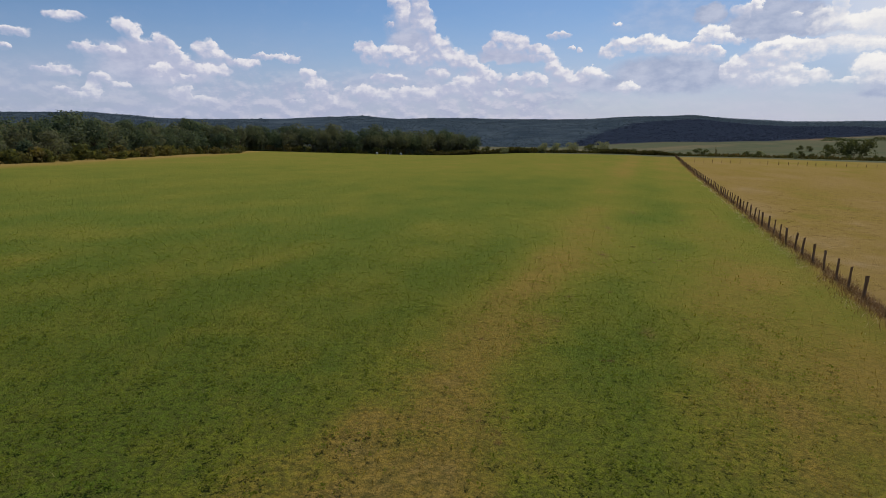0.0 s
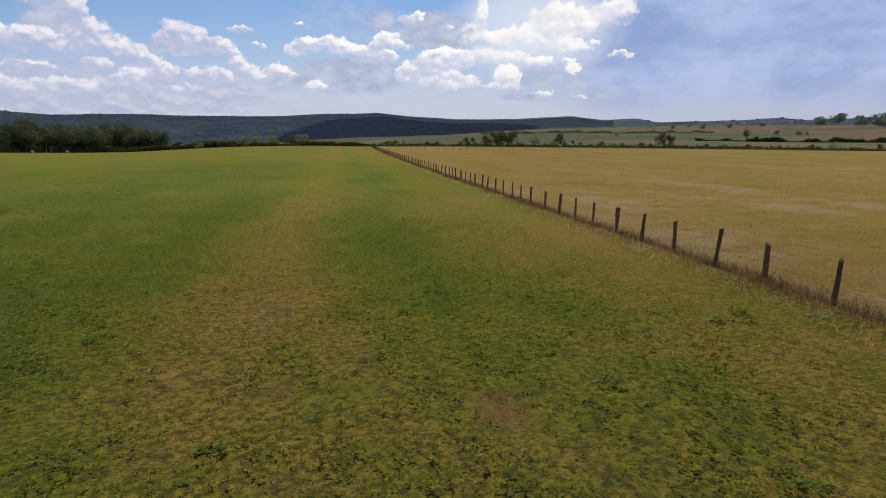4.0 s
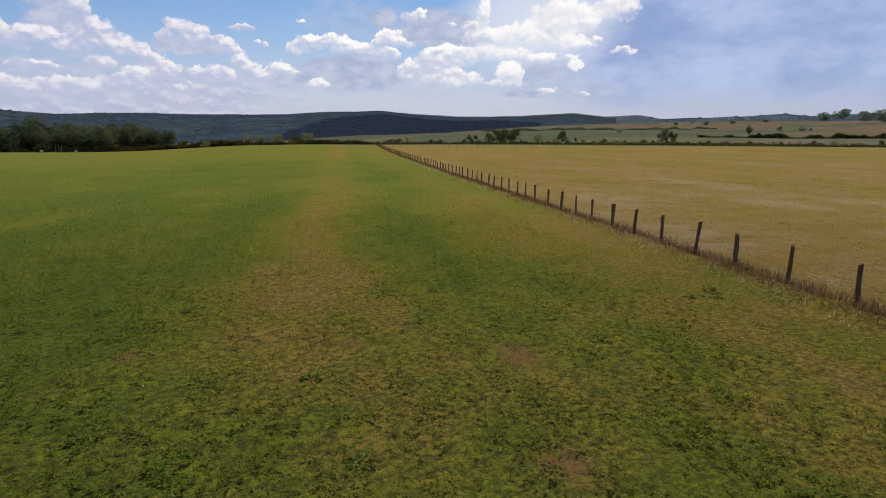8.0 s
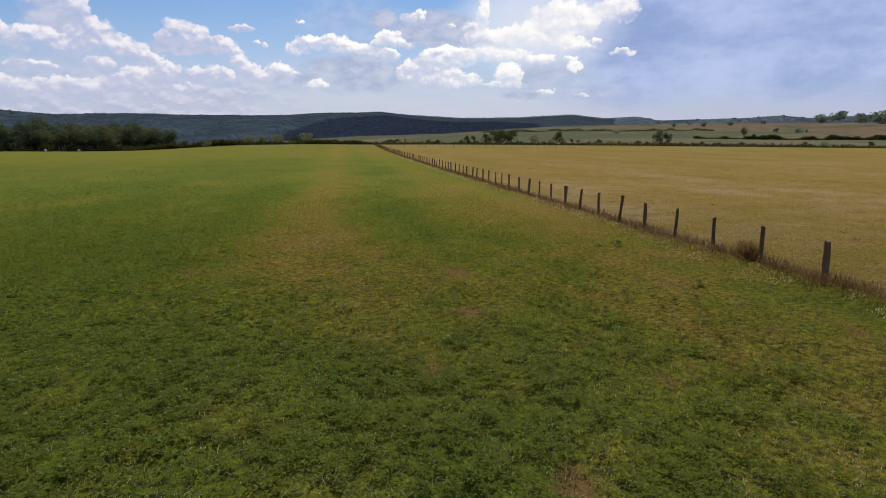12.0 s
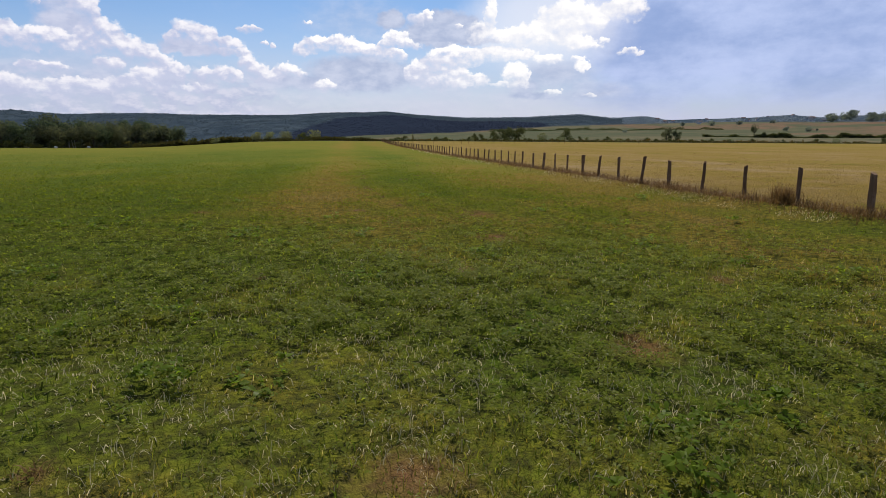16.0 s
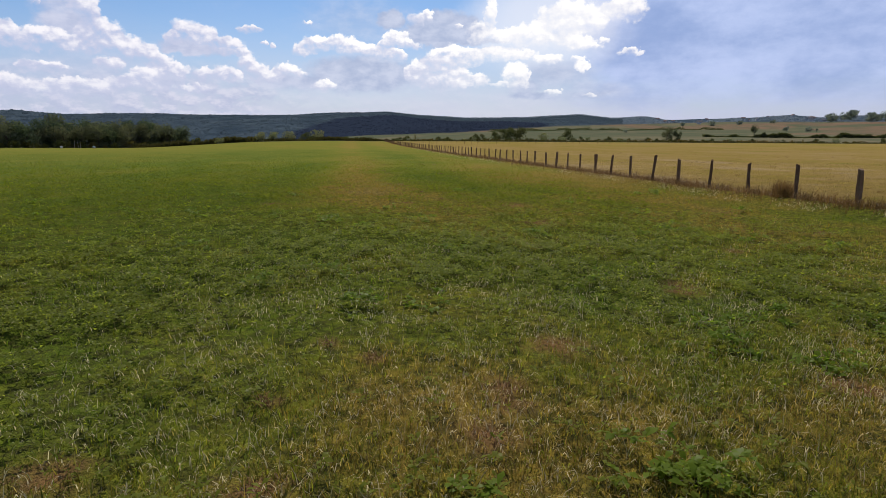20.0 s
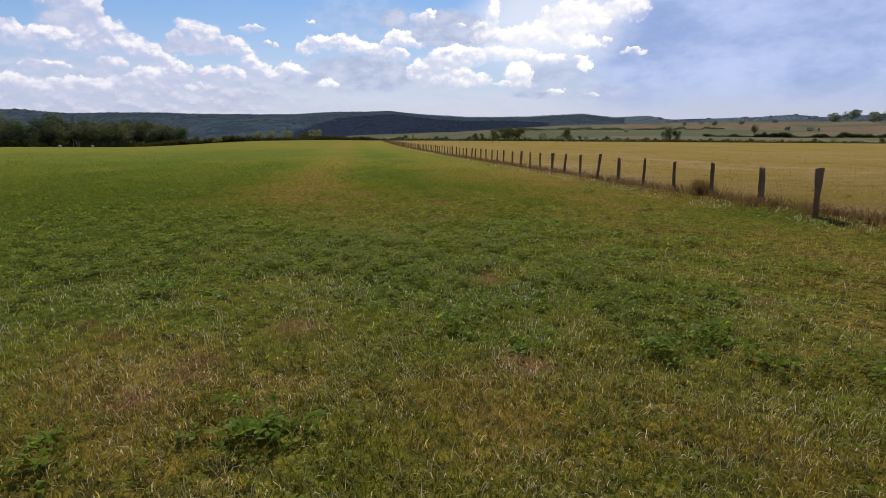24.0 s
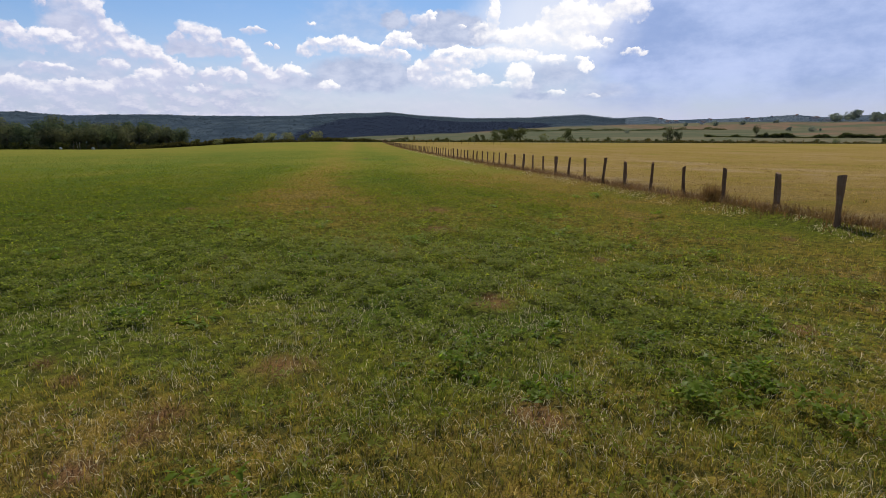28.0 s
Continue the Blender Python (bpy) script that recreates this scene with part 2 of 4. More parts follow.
    under = n.mix(toward, (0.57, 0.60, 0.78), (0.68, 0.70, 0.84))
    shade = n.mix(n.step(n.math("MULTIPLY_ADD", n.math("SUBTRACT", mottle, 0.5), 1.3, lit), -0.30, 0.75), under, tops)
    # nearest the sun the cloud edges burn out
    burn = n.math("MULTIPLY", n.step(az, 32.0, 40.0), n.step(az, 48.0, 56.0, 1.0, 0.0))
    shade = n.mix(n.math("MULTIPLY", burn, 0.55), shade, (1.08, 1.06, 1.03))
    fade = n.math("MULTIPLY", cover, n.step(el, 0.8, 5.5, 0.45, 1.0))
    col = n.mix(fade, col, shade)

    # the rest of the sky, high overhead and behind: broken cloud of the same kind
    away = n.noise(way, 3.2, 6, 0.6)
    broken = n.math("MULTIPLY", n.step(away, 0.5, 0.62), n.step(el, 14.0, 22.0))
    col = n.mix(n.math("MULTIPLY", broken, 0.8), col, (0.80, 0.82, 0.87))
    back = n.add("ShaderNodeBackground")
    n.put(back.inputs[0], col)
    back.inputs[1].default_value = 1.0
    n.put(n.add("ShaderNodeOutputWorld").inputs[0], back.outputs[0])
    world.cycles.sampling_method = "MANUAL"
    world.cycles.sample_map_resolution = 512


make_world()

# ---------------------------------------------------------------- the lie of the land
EYE_X, EYE_Y = -8.0, -12.0            # where the flight ends
FENCE_X, FENCE_Y = 4.78, -7.98        # foot of the first fence post
ALONG_X, ALONG_Y = 0.42, 0.9075       # the fence's direction
rng = np.random.default_rng(7)


def lattice(x, y, seed):
    """Smooth value noise on numpy arrays, 0 to 1."""
    xi, yi = np.floor(x).astype(np.int64), np.floor(y).astype(np.int64)
    fx, fy = x - xi, y - yi
    fx, fy = fx * fx * (3 - 2 * fx), fy * fy * (3 - 2 * fy)

    def h(a, b):
        v = (a * 374761393 + b * 668265263 + seed * 974634777) & 0x7FFFFFFF
        v = ((v ^ (v >> 13)) * 1274126177) & 0x7FFFFFFF
        return ((v ^ (v >> 16)) & 0xFFFF) / 65535.0

    return (h(xi, yi) * (1 - fx) + h(xi + 1, yi) * fx) * (1 - fy) + (h(xi, yi + 1) * (1 - fx) + h(xi + 1, yi + 1) * fx) * fy


def fbm(x, y, seed, octaves=4):
    total, weight, amp = 0.0, 0.0, 1.0
    for i in range(octaves):
        total = total + amp * lattice(x * 2 ** i + 13.7 * i, y * 2 ** i - 7.1 * i, seed + i)
        weight, amp = weight + amp, amp * 0.55
    return total / weight


def smooth(v, lo, hi):
    k = np.clip((v - lo) / (hi - lo), 0, 1)
    return k * k * (3 - 2 * k)


def fence_uv(x, y):
    """Metres along the fence, and across it (positive over the dry pasture)."""
    dx, dy = x - FENCE_X, y - FENCE_Y
    return dx * ALONG_X + dy * ALONG_Y, dx * ALONG_Y - dy * ALONG_X


# height over the horizon, in degrees, of the far land by distance: west of the fence, and east of it
FAR = np.array([235, 300, 420, 700, 1000, 1400, 1900, 2600, 4700])
WEST = np.array([-1.50, -1.80, -1.95, -1.55, -1.05, -0.05, 0.68, 0.45, 0.1])
EAST = np.array([-1.60, -1.45, -1.15, -0.62, -0.28, 0.05, 0.42, 0.72, 0.2])

# the skyline: height of the hilltops by azimuth
CREST_AZ = np.array([-80, -33, -27, -21, -16, -11, -8, -3, 0, 5, 16, 19, 24, 28, 31, 36, 42, 47, 50, 53, 55, 58, 61, 65, 67, 69, 71, 110])
CREST_EL = np.array([0.9, 1.15, 1.27, 0.8, 0.82, 0.94, 1.11, 1.29, 1.02, 1.13, 1.09, 1.14, 1.47, 1.62, 1.3, 1.0, 1.08, 1.36, 1.02, 1.16, 0.8, 0.9, 1.0, 1.19, 0.98, 1.14, 1.2, 0.9])


def height(x, y):
    x, y = np.asarray(x, float), np.asarray(y, float)
    dx, dy = x - EYE_X, y - EYE_Y
    r = np.hypot(dx, dy)
    az = np.degrees(np.arctan2(dx, dy))
    near = 0.03 - 0.0215 * x - 0.0201 * y + 2.3 * (np.minimum(r, 290) / 225) ** 2 * smooth(az, 3, 24) * smooth(az, 150, 100)
    u, v = fence_uv(x, y)
    near = near + 0.21 * np.exp(-(v / 0.5) ** 2) * smooth(u, 230, 200) * smooth(u, -14, -9)
    near = near + 0.07 * (fbm(x / 7, y / 7, 3, 3) - 0.5) * smooth(r, 2, 12)
    near = near - 1.3 * smooth(r, 90, 260) * smooth(az, 16, 3)
    side = smooth(az, 20, 34) * smooth(az, 140, 100)
    edge = np.interp(az, (-60, 5, 10, 18, 26, 34), (300, 300, 285, 240, 225, 232))
    d = np.clip(r, 235, 4700)
    el = np.interp(d, FAR, WEST) * (1 - side) + np.interp(d, FAR, EAST) * side
    crest = smooth(r, 950, 1700)
    el = el + crest * (np.interp(az, CREST_AZ, CREST_EL) + np.interp(az, (-10, 15, 30, 45, 60), (0.30, 0.28, 0.17, 0.12, 0.04)) - 0.24 - 0.68 * (1 - side) - 0.72 * side)
    el = el + crest * 0.10 * (fbm(az / 3 + 40, r / 700, 11, 3) - 0.5)
    far = 2.1 + d * np.tan(np.radians(el)) + smooth(r, 300, 600) * 3.0 * (fbm(x / 130, y / 130, 5, 3) - 0.5)
    k = smooth(r, edge, edge + 75)
    return near * (1 - k) + far * k


def dryness(x, y):
    """How parched the turf is, 0 lush to 1 straw."""
    u, v = fence_uv(x, y)
    r = np.hypot(x - EYE_X, y - EYE_Y)
    w = v + 2.2 * (fbm(u / 9, v / 9, 21, 3) - 0.5) + 0.012 * np.maximum(u - 30, 0)
    band = 0.46 * np.exp(-((w + 11.4) / 2.2) ** 2) * (0.15 + 0.85 * smooth(u, -1, 9)) + 0.34 * np.exp(-((w + 3.4) / 2.0) ** 2) + 0.20 * smooth(w, -4.0, -0.5)
    band = band * (1 - 0.65 * smooth(u, 12, 60))
    here = smooth(r, 5.0, 2.2) * 0.14
    for cu, cv, lu, lv, worn in ((4.8, -8.6, 3.4, 3.0, 0.15), (-6.6, -7.8, 2.4, 3.2, 0.30)):       # trodden ground by the landing spot
        here = here + worn * np.exp(-((u - cu) / lu) ** 2 - ((w - cv) / lv) ** 2)
    patches = (0.62 - 0.30 * smooth(r, 25, 80)) * (fbm(u / 6.0, v / 3.0, 31, 4) - 0.5) + 0.55 * (fbm(x / 0.9, y / 0.9, 41, 3) - 0.5) * smooth(r, 45, 12)
    far = 0.16 * (fbm(u / 40, v / 14, 51, 3) - 0.5) + 0.18 * smooth(r, 40, 160)
    meadow = 0.12 + band + here + patches + far
    strip = smooth(-60 - 0.03 * (y - 98) - x, -4, 5) * smooth(y, 40, 80)          # unmown margin before the wood
    meadow = np.minimum(meadow, 0.60 + 0.25 * smooth(r, 6, 16) + 0.2 * (fbm(x / 0.5, y / 0.5, 43, 2) - 0.5))
    meadow = meadow + 0.42 * strip
    pasture = 0.64 + 0.75 * (fbm(u / 14, v / 5, 61, 4) - 0.5) + 0.9 * (fbm(u / 1.1, v / 2.4, 71, 4) - 0.5) * smooth(r, 140, 30) + 0.12 * smooth(r, 120, 30)
    k = smooth(v, -0.35, 0.15)
    return np.clip(meadow * (1 - k) + pasture * k, 0, 1)


# dead, reddish patches of thatch: those by the landing spot, and a scatter over the worn strips
SPOTS = [(-8.05, -9.6, 0.16), (-7.7, -9.35, 0.12), (-7.57, -9.13, 0.14), (-6.69, -8.76, 0.22), (-5.55, -10.43, 0.2), (-4.22, -8.24, 0.22), (-0.12, -0.58, 0.4), (-1.78, -3.25, 0.3), (-10.1, -8.74, 0.18), (-9.3, -9.4, 0.16), (-4.06, -8.0, 0.12)]
spot_rng = np.random.default_rng(19)
for _ in range(45):
    su, sv = -8 + 62 * spot_rng.random() ** 1.3, spot_rng.choice((-11.5, -10.5, -4.0, -8.0)) + 1.6 * spot_rng.normal()
    if sv < -1.2:
        SPOTS.append((FENCE_X + su * ALONG_X + sv * ALONG_Y, FENCE_Y + su * ALONG_Y - sv * ALONG_X, 0.06 + 0.11 * spot_rng.random()))


def bare(x, y):
    """1 in the dead patches, 0 elsewhere."""
    x, y = np.asarray(x, float), np.asarray(y, float)
    out = np.zeros_like(x)
    wob = 0.6 + 0.8 * fbm(x / 0.12, y / 0.12, 111, 2)
    near = np.flatnonzero(np.hypot(x - EYE_X, y - EYE_Y) < 75)
    xn, yn, wn = x.ravel()[near], y.ravel()[near], wob.ravel()[near]
    best = np.zeros(len(near))
    for sx, sy, size in SPOTS:
        best = np.maximum(best, np.exp(-((xn - sx) ** 2 + (yn - sy) ** 2) / (size * wn) ** 2))
    out.ravel()[near] = best
    return out


# ---------------------------------------------------------------- materials
def material(name, rough=0.8):
    m = bpy.data.materials.new(name)
    m.use_nodes = True
    n = Nodes(m.node_tree)
    shader = m.node_tree.nodes["Principled BSDF"]
    shader.inputs["Roughness"].default_value = rough
    shader.inputs["Specular IOR Level"].default_value = 0.0
    return m, n, shader


def bump(n, shader, height_socket, strength, distance):
    node = n.add("ShaderNodeBump")
    node.inputs["Strength"].default_value, node.inputs["Distance"].default_value = strength, distance
    n.put(node.inputs["Height"], height_socket)
    n.put(shader.inputs["Normal"], node.outputs[0])


def attribute(n, name):
    return n.add("ShaderNodeAttribute", attribute_name=name).outputs["Fac"]


def turf_colour(n, dry, grain, shift):
    """Lush green over yellow-green to straw and bare brown."""
    ramp = n.add("ShaderNodeValToRGB")
    n.put(ramp.inputs[0], n.math("ADD", dry, n.math("MULTIPLY", n.math("SUBTRACT", grain, 0.5), shift)))
    e = ramp.color_ramp.elements
    e[0].position, e[0].color = 0.0, (0.064, 0.094, 0.010, 1)
    e[1].position, e[1].color = 1.0, (0.250, 0.185, 0.112, 1)
    for at, c in ((0.28, (0.120, 0.124, 0.014)), (0.55, (0.184, 0.126, 0.026)), (0.8, (0.212, 0.142, 0.052))):
        el = e.new(at)
        el.color = (*c, 1)
    return ramp.outputs[0]


def ground_material():
    m, n, shader = material("turf", 0.95)
    pos = n.add("ShaderNodeTexCoord").outputs["Object"]
    dry = attribute(n, "dry")
    grain = n.noise(pos, 5.5, 6, 0.72)
    col = turf_colour(n, dry, grain, 0.5)
    tuft = n.noise(pos, 1.6, 5, 0.7)
    col = n.mix(n.step(tuft, 0.42, 0.66, 0.0, 0.22), col, (0.04, 0.050, 0.010))
    # nearby ground darkened: bare soil, plus shade between blades painted in
    soil_and_shade = n.noise(pos, 9.0, 5, 0.7)
    col = n.mix(n.math("MULTIPLY", n.step(soil_and_shade, 0.35, 0.65, 0.15, 0.95), attribute(n, "near")), col, (0.030, 0.031, 0.010))
    col = n.mix(n.math("MULTIPLY", attribute(n, "bare"), n.step(grain, 0.3, 0.6, 0.6, 1.0)), col, (0.125, 0.066, 0.030))
    col = n.mix(1.0, col, (1.14, 1.14, 1.14), "MULTIPLY")
    # away from the flight's end, turf colour is paled to stand for haze
    col = n.mix(n.math("MULTIPLY_ADD", attribute(n, "near"), -0.38, 0.38), col, n.mix(dry, (0.102, 0.120, 0.038), (0.196, 0.142, 0.052)))
    # trodden dark tufts and bleached streaks of the grazed pasture
    graze = attribute(n, "graze")
    clump = n.noise(n.vec("MULTIPLY", pos, (1.0, 1.0, 0)), 1.1, 5, 0.7)
    col = n.mix(n.math("MULTIPLY", graze, n.step(clump, 0.52, 0.68, 0.0, 0.55)), col, (0.085, 0.060, 0.026))
    bleach = n.noise(n.vec("MULTIPLY", pos, (0.5, 1.4, 0)), 1.0, 5, 0.7)
    col = n.mix(n.math("MULTIPLY", graze, n.step(bleach, 0.56, 0.72, 0.0, 0.2)), col, (0.290, 0.215, 0.105))
    col = n.mix(n.math("MULTIPLY", graze, 0.2), col, (0.190, 0.122, 0.046))
    # land beyond the home field, its field colours blued for haze
    land = attribute(n, "land")
    patch = n.add("ShaderNodeTexVoronoi", feature="F1")
    n.put(patch.inputs["Vector"], n.vec("MULTIPLY", pos, (0.0042, 0.0052, 0)))
    patch.inputs["Scale"].default_value = 1.0
    which = n.add("ShaderNodeSeparateColor")
    n.put(which.inputs[0], patch.outputs["Color"])
    fields = n.mix(n.step(which.outputs[0], 0.3, 0.7), (0.090, 0.090, 0.056), (0.128, 0.110, 0.068))
    fields = n.mix(n.step(which.outputs[1], 0.72, 0.8), fields, (0.155, 0.100, 0.068))
    fields = n.mix(n.step(n.noise(pos, 0.03, 6, 0.7), 0.40, 0.62, 0.0, 0.7), fields, (0.060, 0.078, 0.046))
    col = n.mix(land, col, fields)
    # ground under the far woods is blue-grey, haze painted into it
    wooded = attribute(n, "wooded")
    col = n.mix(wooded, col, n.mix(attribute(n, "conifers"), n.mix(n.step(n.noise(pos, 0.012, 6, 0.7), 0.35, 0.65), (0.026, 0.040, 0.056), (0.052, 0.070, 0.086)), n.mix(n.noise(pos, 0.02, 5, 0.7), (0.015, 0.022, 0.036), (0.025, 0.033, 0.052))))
    n.put(shader.inputs["Base Color"], col)
    high = n.math("ADD", n.noise(pos, 3.0, 6, 0.75), n.math("MULTIPLY", n.noise(pos, 22.0, 4, 0.7), 0.35))
    bump(n, shader, high, 0.9, 0.10)
    return m


def blade_material(name, spread, tint=None, share=0.56, glow=(1.75, 1.72, 0.6), gloss=0.08, uneven=1.35):
    m, n, shader = material(name, 0.36)
    shader.inputs["Specular IOR Level"].default_value = gloss
    geo = n.add("ShaderNodeNewGeometry")
    rand = geo.outputs["Random Per Island"]
    col = turf_colour(n, attribute(n, "dry"), rand, spread)
    col = n.mix(n.step(rand, 0.86, 0.96, 0.0, 0.45), col, (0.30, 0.26, 0.15))
    value = n.math("MULTIPLY_ADD", n.math("FRACT", n.math("MULTIPLY", rand, 37.0)), uneven, 1.12 - uneven / 2)
    col = n.mix(1.0, col, value, "MULTIPLY")
    if tint:
        col = n.mix(0.75, col, tint)
    n.put(shader.inputs["Base Color"], n.mix(1.0, col, (0.86, 0.86, 0.86), "MULTIPLY"))
    leaf_glow(m, n, shader, col, share, glow)
    return m


def leaf_glow(m, n, shader, col, share, tint=(1.25, 1.2, 0.6)):
    """Light through thin leaves."""
    thin = n.add("ShaderNodeBsdfTranslucent")
    n.put(thin.inputs[0], n.mix(1.0, col, tint, "MULTIPLY"))
    both = n.add("ShaderNodeMixShader")
    both.inputs[0].default_value = share
    n.put(both.inputs[1], shader.outputs[0])
    n.put(both.inputs[2], thin.outputs[0])
    n.put(m.node_tree.nodes["Material Output"].inputs[0], both.outputs[0])


def leaf_material(name, a, b, c, share=0.3, tint=(1.25, 1.2, 0.6)):
    m, n, shader = material(name, 0.7)
    rand = n.add("ShaderNodeNewGeometry").outputs["Random Per Island"]
    tree = n.add("ShaderNodeObjectInfo").outputs["Random"]
    col = n.mix(rand, a, b)
    col = n.mix(n.step(tree, 0.2, 0.95, 0.0, 0.8), col, c)
    n.put(shader.inputs["Base Color"], col)
    leaf_glow(m, n, shader, col, share, tint)
    return m


def bark_material():
    m, n, shader = material("bark", 0.9)
    pos = n.add("ShaderNodeTexCoord").outputs["Object"]
    g = n.noise(n.vec("MULTIPLY", pos, (6, 6, 1.2)), 2.0, 5, 0.65)
    n.put(shader.inputs["Base Color"], n.mix(g, (0.035, 0.027, 0.020), (0.13, 0.105, 0.08)))
    bump(n, shader, g, 0.6, 0.03)
    return m


def post_material():
    m, n, shader = material("weathered_oak", 0.85)
    pos = n.add("ShaderNodeTexCoord").outputs["Object"]
    rand = n.add("ShaderNodeObjectInfo").outputs["Random"]
    moved = n.vec("ADD", pos, n.mix(1.0, (9.0, 5.0, 7.0), rand, "MULTIPLY"))
    g = n.noise(n.vec("MULTIPLY", moved, (38, 38, 2.5)), 1.0, 5, 0.65)
    stain = n.noise(moved, 4.0, 4, 0.6)
    col = n.mix(g, (0.075, 0.046, 0.028), (0.27, 0.170, 0.100))
    col = n.mix(n.step(stain, 0.45, 0.7, 0.0, 0.7), col, (0.25, 0.180, 0.125))
    col = n.mix(n.step(rand, 0.3, 0.9, 0.0, 0.45), col, (0.070, 0.037, 0.021))
    n.put(shader.inputs["Base Color"], col)
    bump(n, shader, g, 0.7, 0.012)
    return m


def plain_material(name, a, b, scale=3.0, rough=0.8):
    m, n, shader = material(name, rough)
    pos = n.add("ShaderNodeTexCoord").outputs["Object"]
    g = n.noise(pos, scale, 5, 0.65)
    n.put(shader.inputs["Base Color"], n.mix(g, a, b))
    bump(n, shader, g, 0.3, 0.02)
    return m


TURF = ground_material()
BLADE = blade_material("grass_blade", 0.6, None, 0.5, (1.5, 1.5, 1.0), 0.05)
FAR_BLADE = blade_material("far_grass_blade", 0.3, None, 0.5, (1.4, 1.4, 0.8), 0.0, 0.5)
WEED = blade_material("weed_leaf", 0.35, (0.180, 0.202, 0.036), 0.60, (1.5, 1.56, 0.68), 0.03, 1.35)
FAR_WEED = blade_material("far_weed_leaf", 0.2, (0.132, 0.152, 0.022), 0.58, (1.4, 1.45, 0.62), 0.0, 0.9)
DOCK = blade_material("dock_leaf", 0.2, (0.135, 0.195, 0.026), 0.55, (1.5, 1.6, 0.6), 0.03, 0.8)
THATCH = blade_material("dead_thatch", 0.4, (0.190, 0.098, 0.050), 0.3, (1.0, 1.0, 1.0), 0.04)
PALE = blade_material("bleached_stalk", 0.3, (0.66, 0.58, 0.40), 0.5, (1.1, 1.05, 0.9), 0.1)
STRAW = blade_material("dry_stalk", 0.5, (0.165, 0.095, 0.040), 0.4, (1.05, 1.0, 0.9), 0.03)
# tree leaf greens lifted and cooled, a little haze put into the colour
LEAF = leaf_material("oak_leaf", (0.048, 0.068, 0.044), (0.100, 0.122, 0.072), (0.130, 0.126, 0.074), 0.40, (1.1, 1.15, 0.75))
SCRUB = leaf_material("scrub_leaf", (0.060, 0.070, 0.024), (0.120, 0.120, 0.045), (0.13, 0.105, 0.045), 0.4)
WILLOW = leaf_material("willow_leaf", (0.115, 0.135, 0.085), (0.190, 0.210, 0.140), (0.160, 0.165, 0.105), 0.45)
BROWN_SCRUB = leaf_material("bramble_leaf", (0.070, 0.058, 0.026), (0.12, 0.088, 0.04), (0.055, 0.055, 0.022))
# leaves of the far hills: distance haze is mixed into these colours as blue
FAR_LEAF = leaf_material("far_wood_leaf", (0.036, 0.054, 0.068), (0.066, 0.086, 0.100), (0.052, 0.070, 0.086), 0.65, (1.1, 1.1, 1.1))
HAZE_TINTED_LEAF = leaf_material("haze_tinted_wood_leaf", (0.150, 0.185, 0.215), (0.180, 0.215, 0.240), (0.16, 0.20, 0.23), 0.5, (1.1, 1.1, 1.1))
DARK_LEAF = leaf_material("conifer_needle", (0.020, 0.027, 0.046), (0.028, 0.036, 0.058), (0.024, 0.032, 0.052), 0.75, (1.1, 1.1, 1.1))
DARK_HEDGE = leaf_material("hedge_leaf", (0.050, 0.062, 0.030), (0.092, 0.102, 0.048), (0.075, 0.080, 0.038), 0.4)
# bush leaves for greater distances, haze put into the colour
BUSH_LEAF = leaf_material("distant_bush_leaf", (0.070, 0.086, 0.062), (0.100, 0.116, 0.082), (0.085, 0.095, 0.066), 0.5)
HAZE_TINTED_BUSH = leaf_material("haze_tinted_bush_leaf", (0.120, 0.150, 0.185), (0.145, 0.175, 0.205), (0.13, 0.16, 0.195), 0.6)
BARK = bark_material()
POST = post_material()
WHITE = plain_material("white_plastic_wrap", (0.42, 0.43, 0.41), (0.56, 0.57, 0.55), 1.5, 0.5)
LIMEWASH = plain_material("limewashed_wall", (0.36, 0.35, 0.34), (0.50, 0.49, 0.47), 0.6)
ROOF = plain_material("clay_tile_roof", (0.13, 0.095, 0.085), (0.19, 0.130, 0.110), 0.8)
SLATE = plain_material("grey_roof", (0.10, 0.10, 0.11), (0.18, 0.18, 0.19), 0.8)
PALE_WOOD = plain_material("bleached_wood", (0.25, 0.22, 0.18), (0.42, 0.38, 0.32), 6.0)


# ---------------------------------------------------------------- mesh helpers
def mesh_of(name, verts, faces, mat, **fields):
    """A mesh from numpy arrays: verts (n, 3), faces (m, k); fields are one number a vertex."""
    me = bpy.data.meshes.new(name)
    verts, faces = np.asarray(verts, np.float32), np.asarray(faces, np.int32)
    count, k = faces.shape
    me.vertices.add(len(verts))
    me.vertices.foreach_set("co", verts.ravel())
    me.loops.add(count * k)
    me.loops.foreach_set("vertex_index", faces.ravel())
    me.polygons.add(count)
    me.polygons.foreach_set("loop_start", np.arange(0, count * k, k, dtype=np.int32))
    me.update(calc_edges=True)
    for key, values in fields.items():
        a = me.attributes.new(key, "FLOAT", "POINT")
        a.data.foreach_set("value", np.asarray(values, np.float32).ravel())
    me.materials.append(mat)
    return me


def part(name, me, parent=None, label=""):
    ob = new(name, me)
    ob.parent = parent
    return tagged(ob, label) if label else ob


def from_bmesh(name, bm, mat):
    me = bpy.data.meshes.new(name)
    bm.to_mesh(me)
    bm.free()
    me.materials.append(mat)
    return me


def shade_smooth(me):
    me.polygons.foreach_set("use_smooth", np.ones(len(me.polygons), dtype=bool))
    return me


# ---------------------------------------------------------------- ground
def wood_edge(az):
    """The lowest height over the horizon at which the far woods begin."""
    return np.interp(az, (-60, 16, 22, 26, 34, 40, 45, 53, 60, 80), (-1.45, -1.40, -1.05, -0.80, -0.58, -0.20, 0.10, 0.30, 0.45, 0.40))


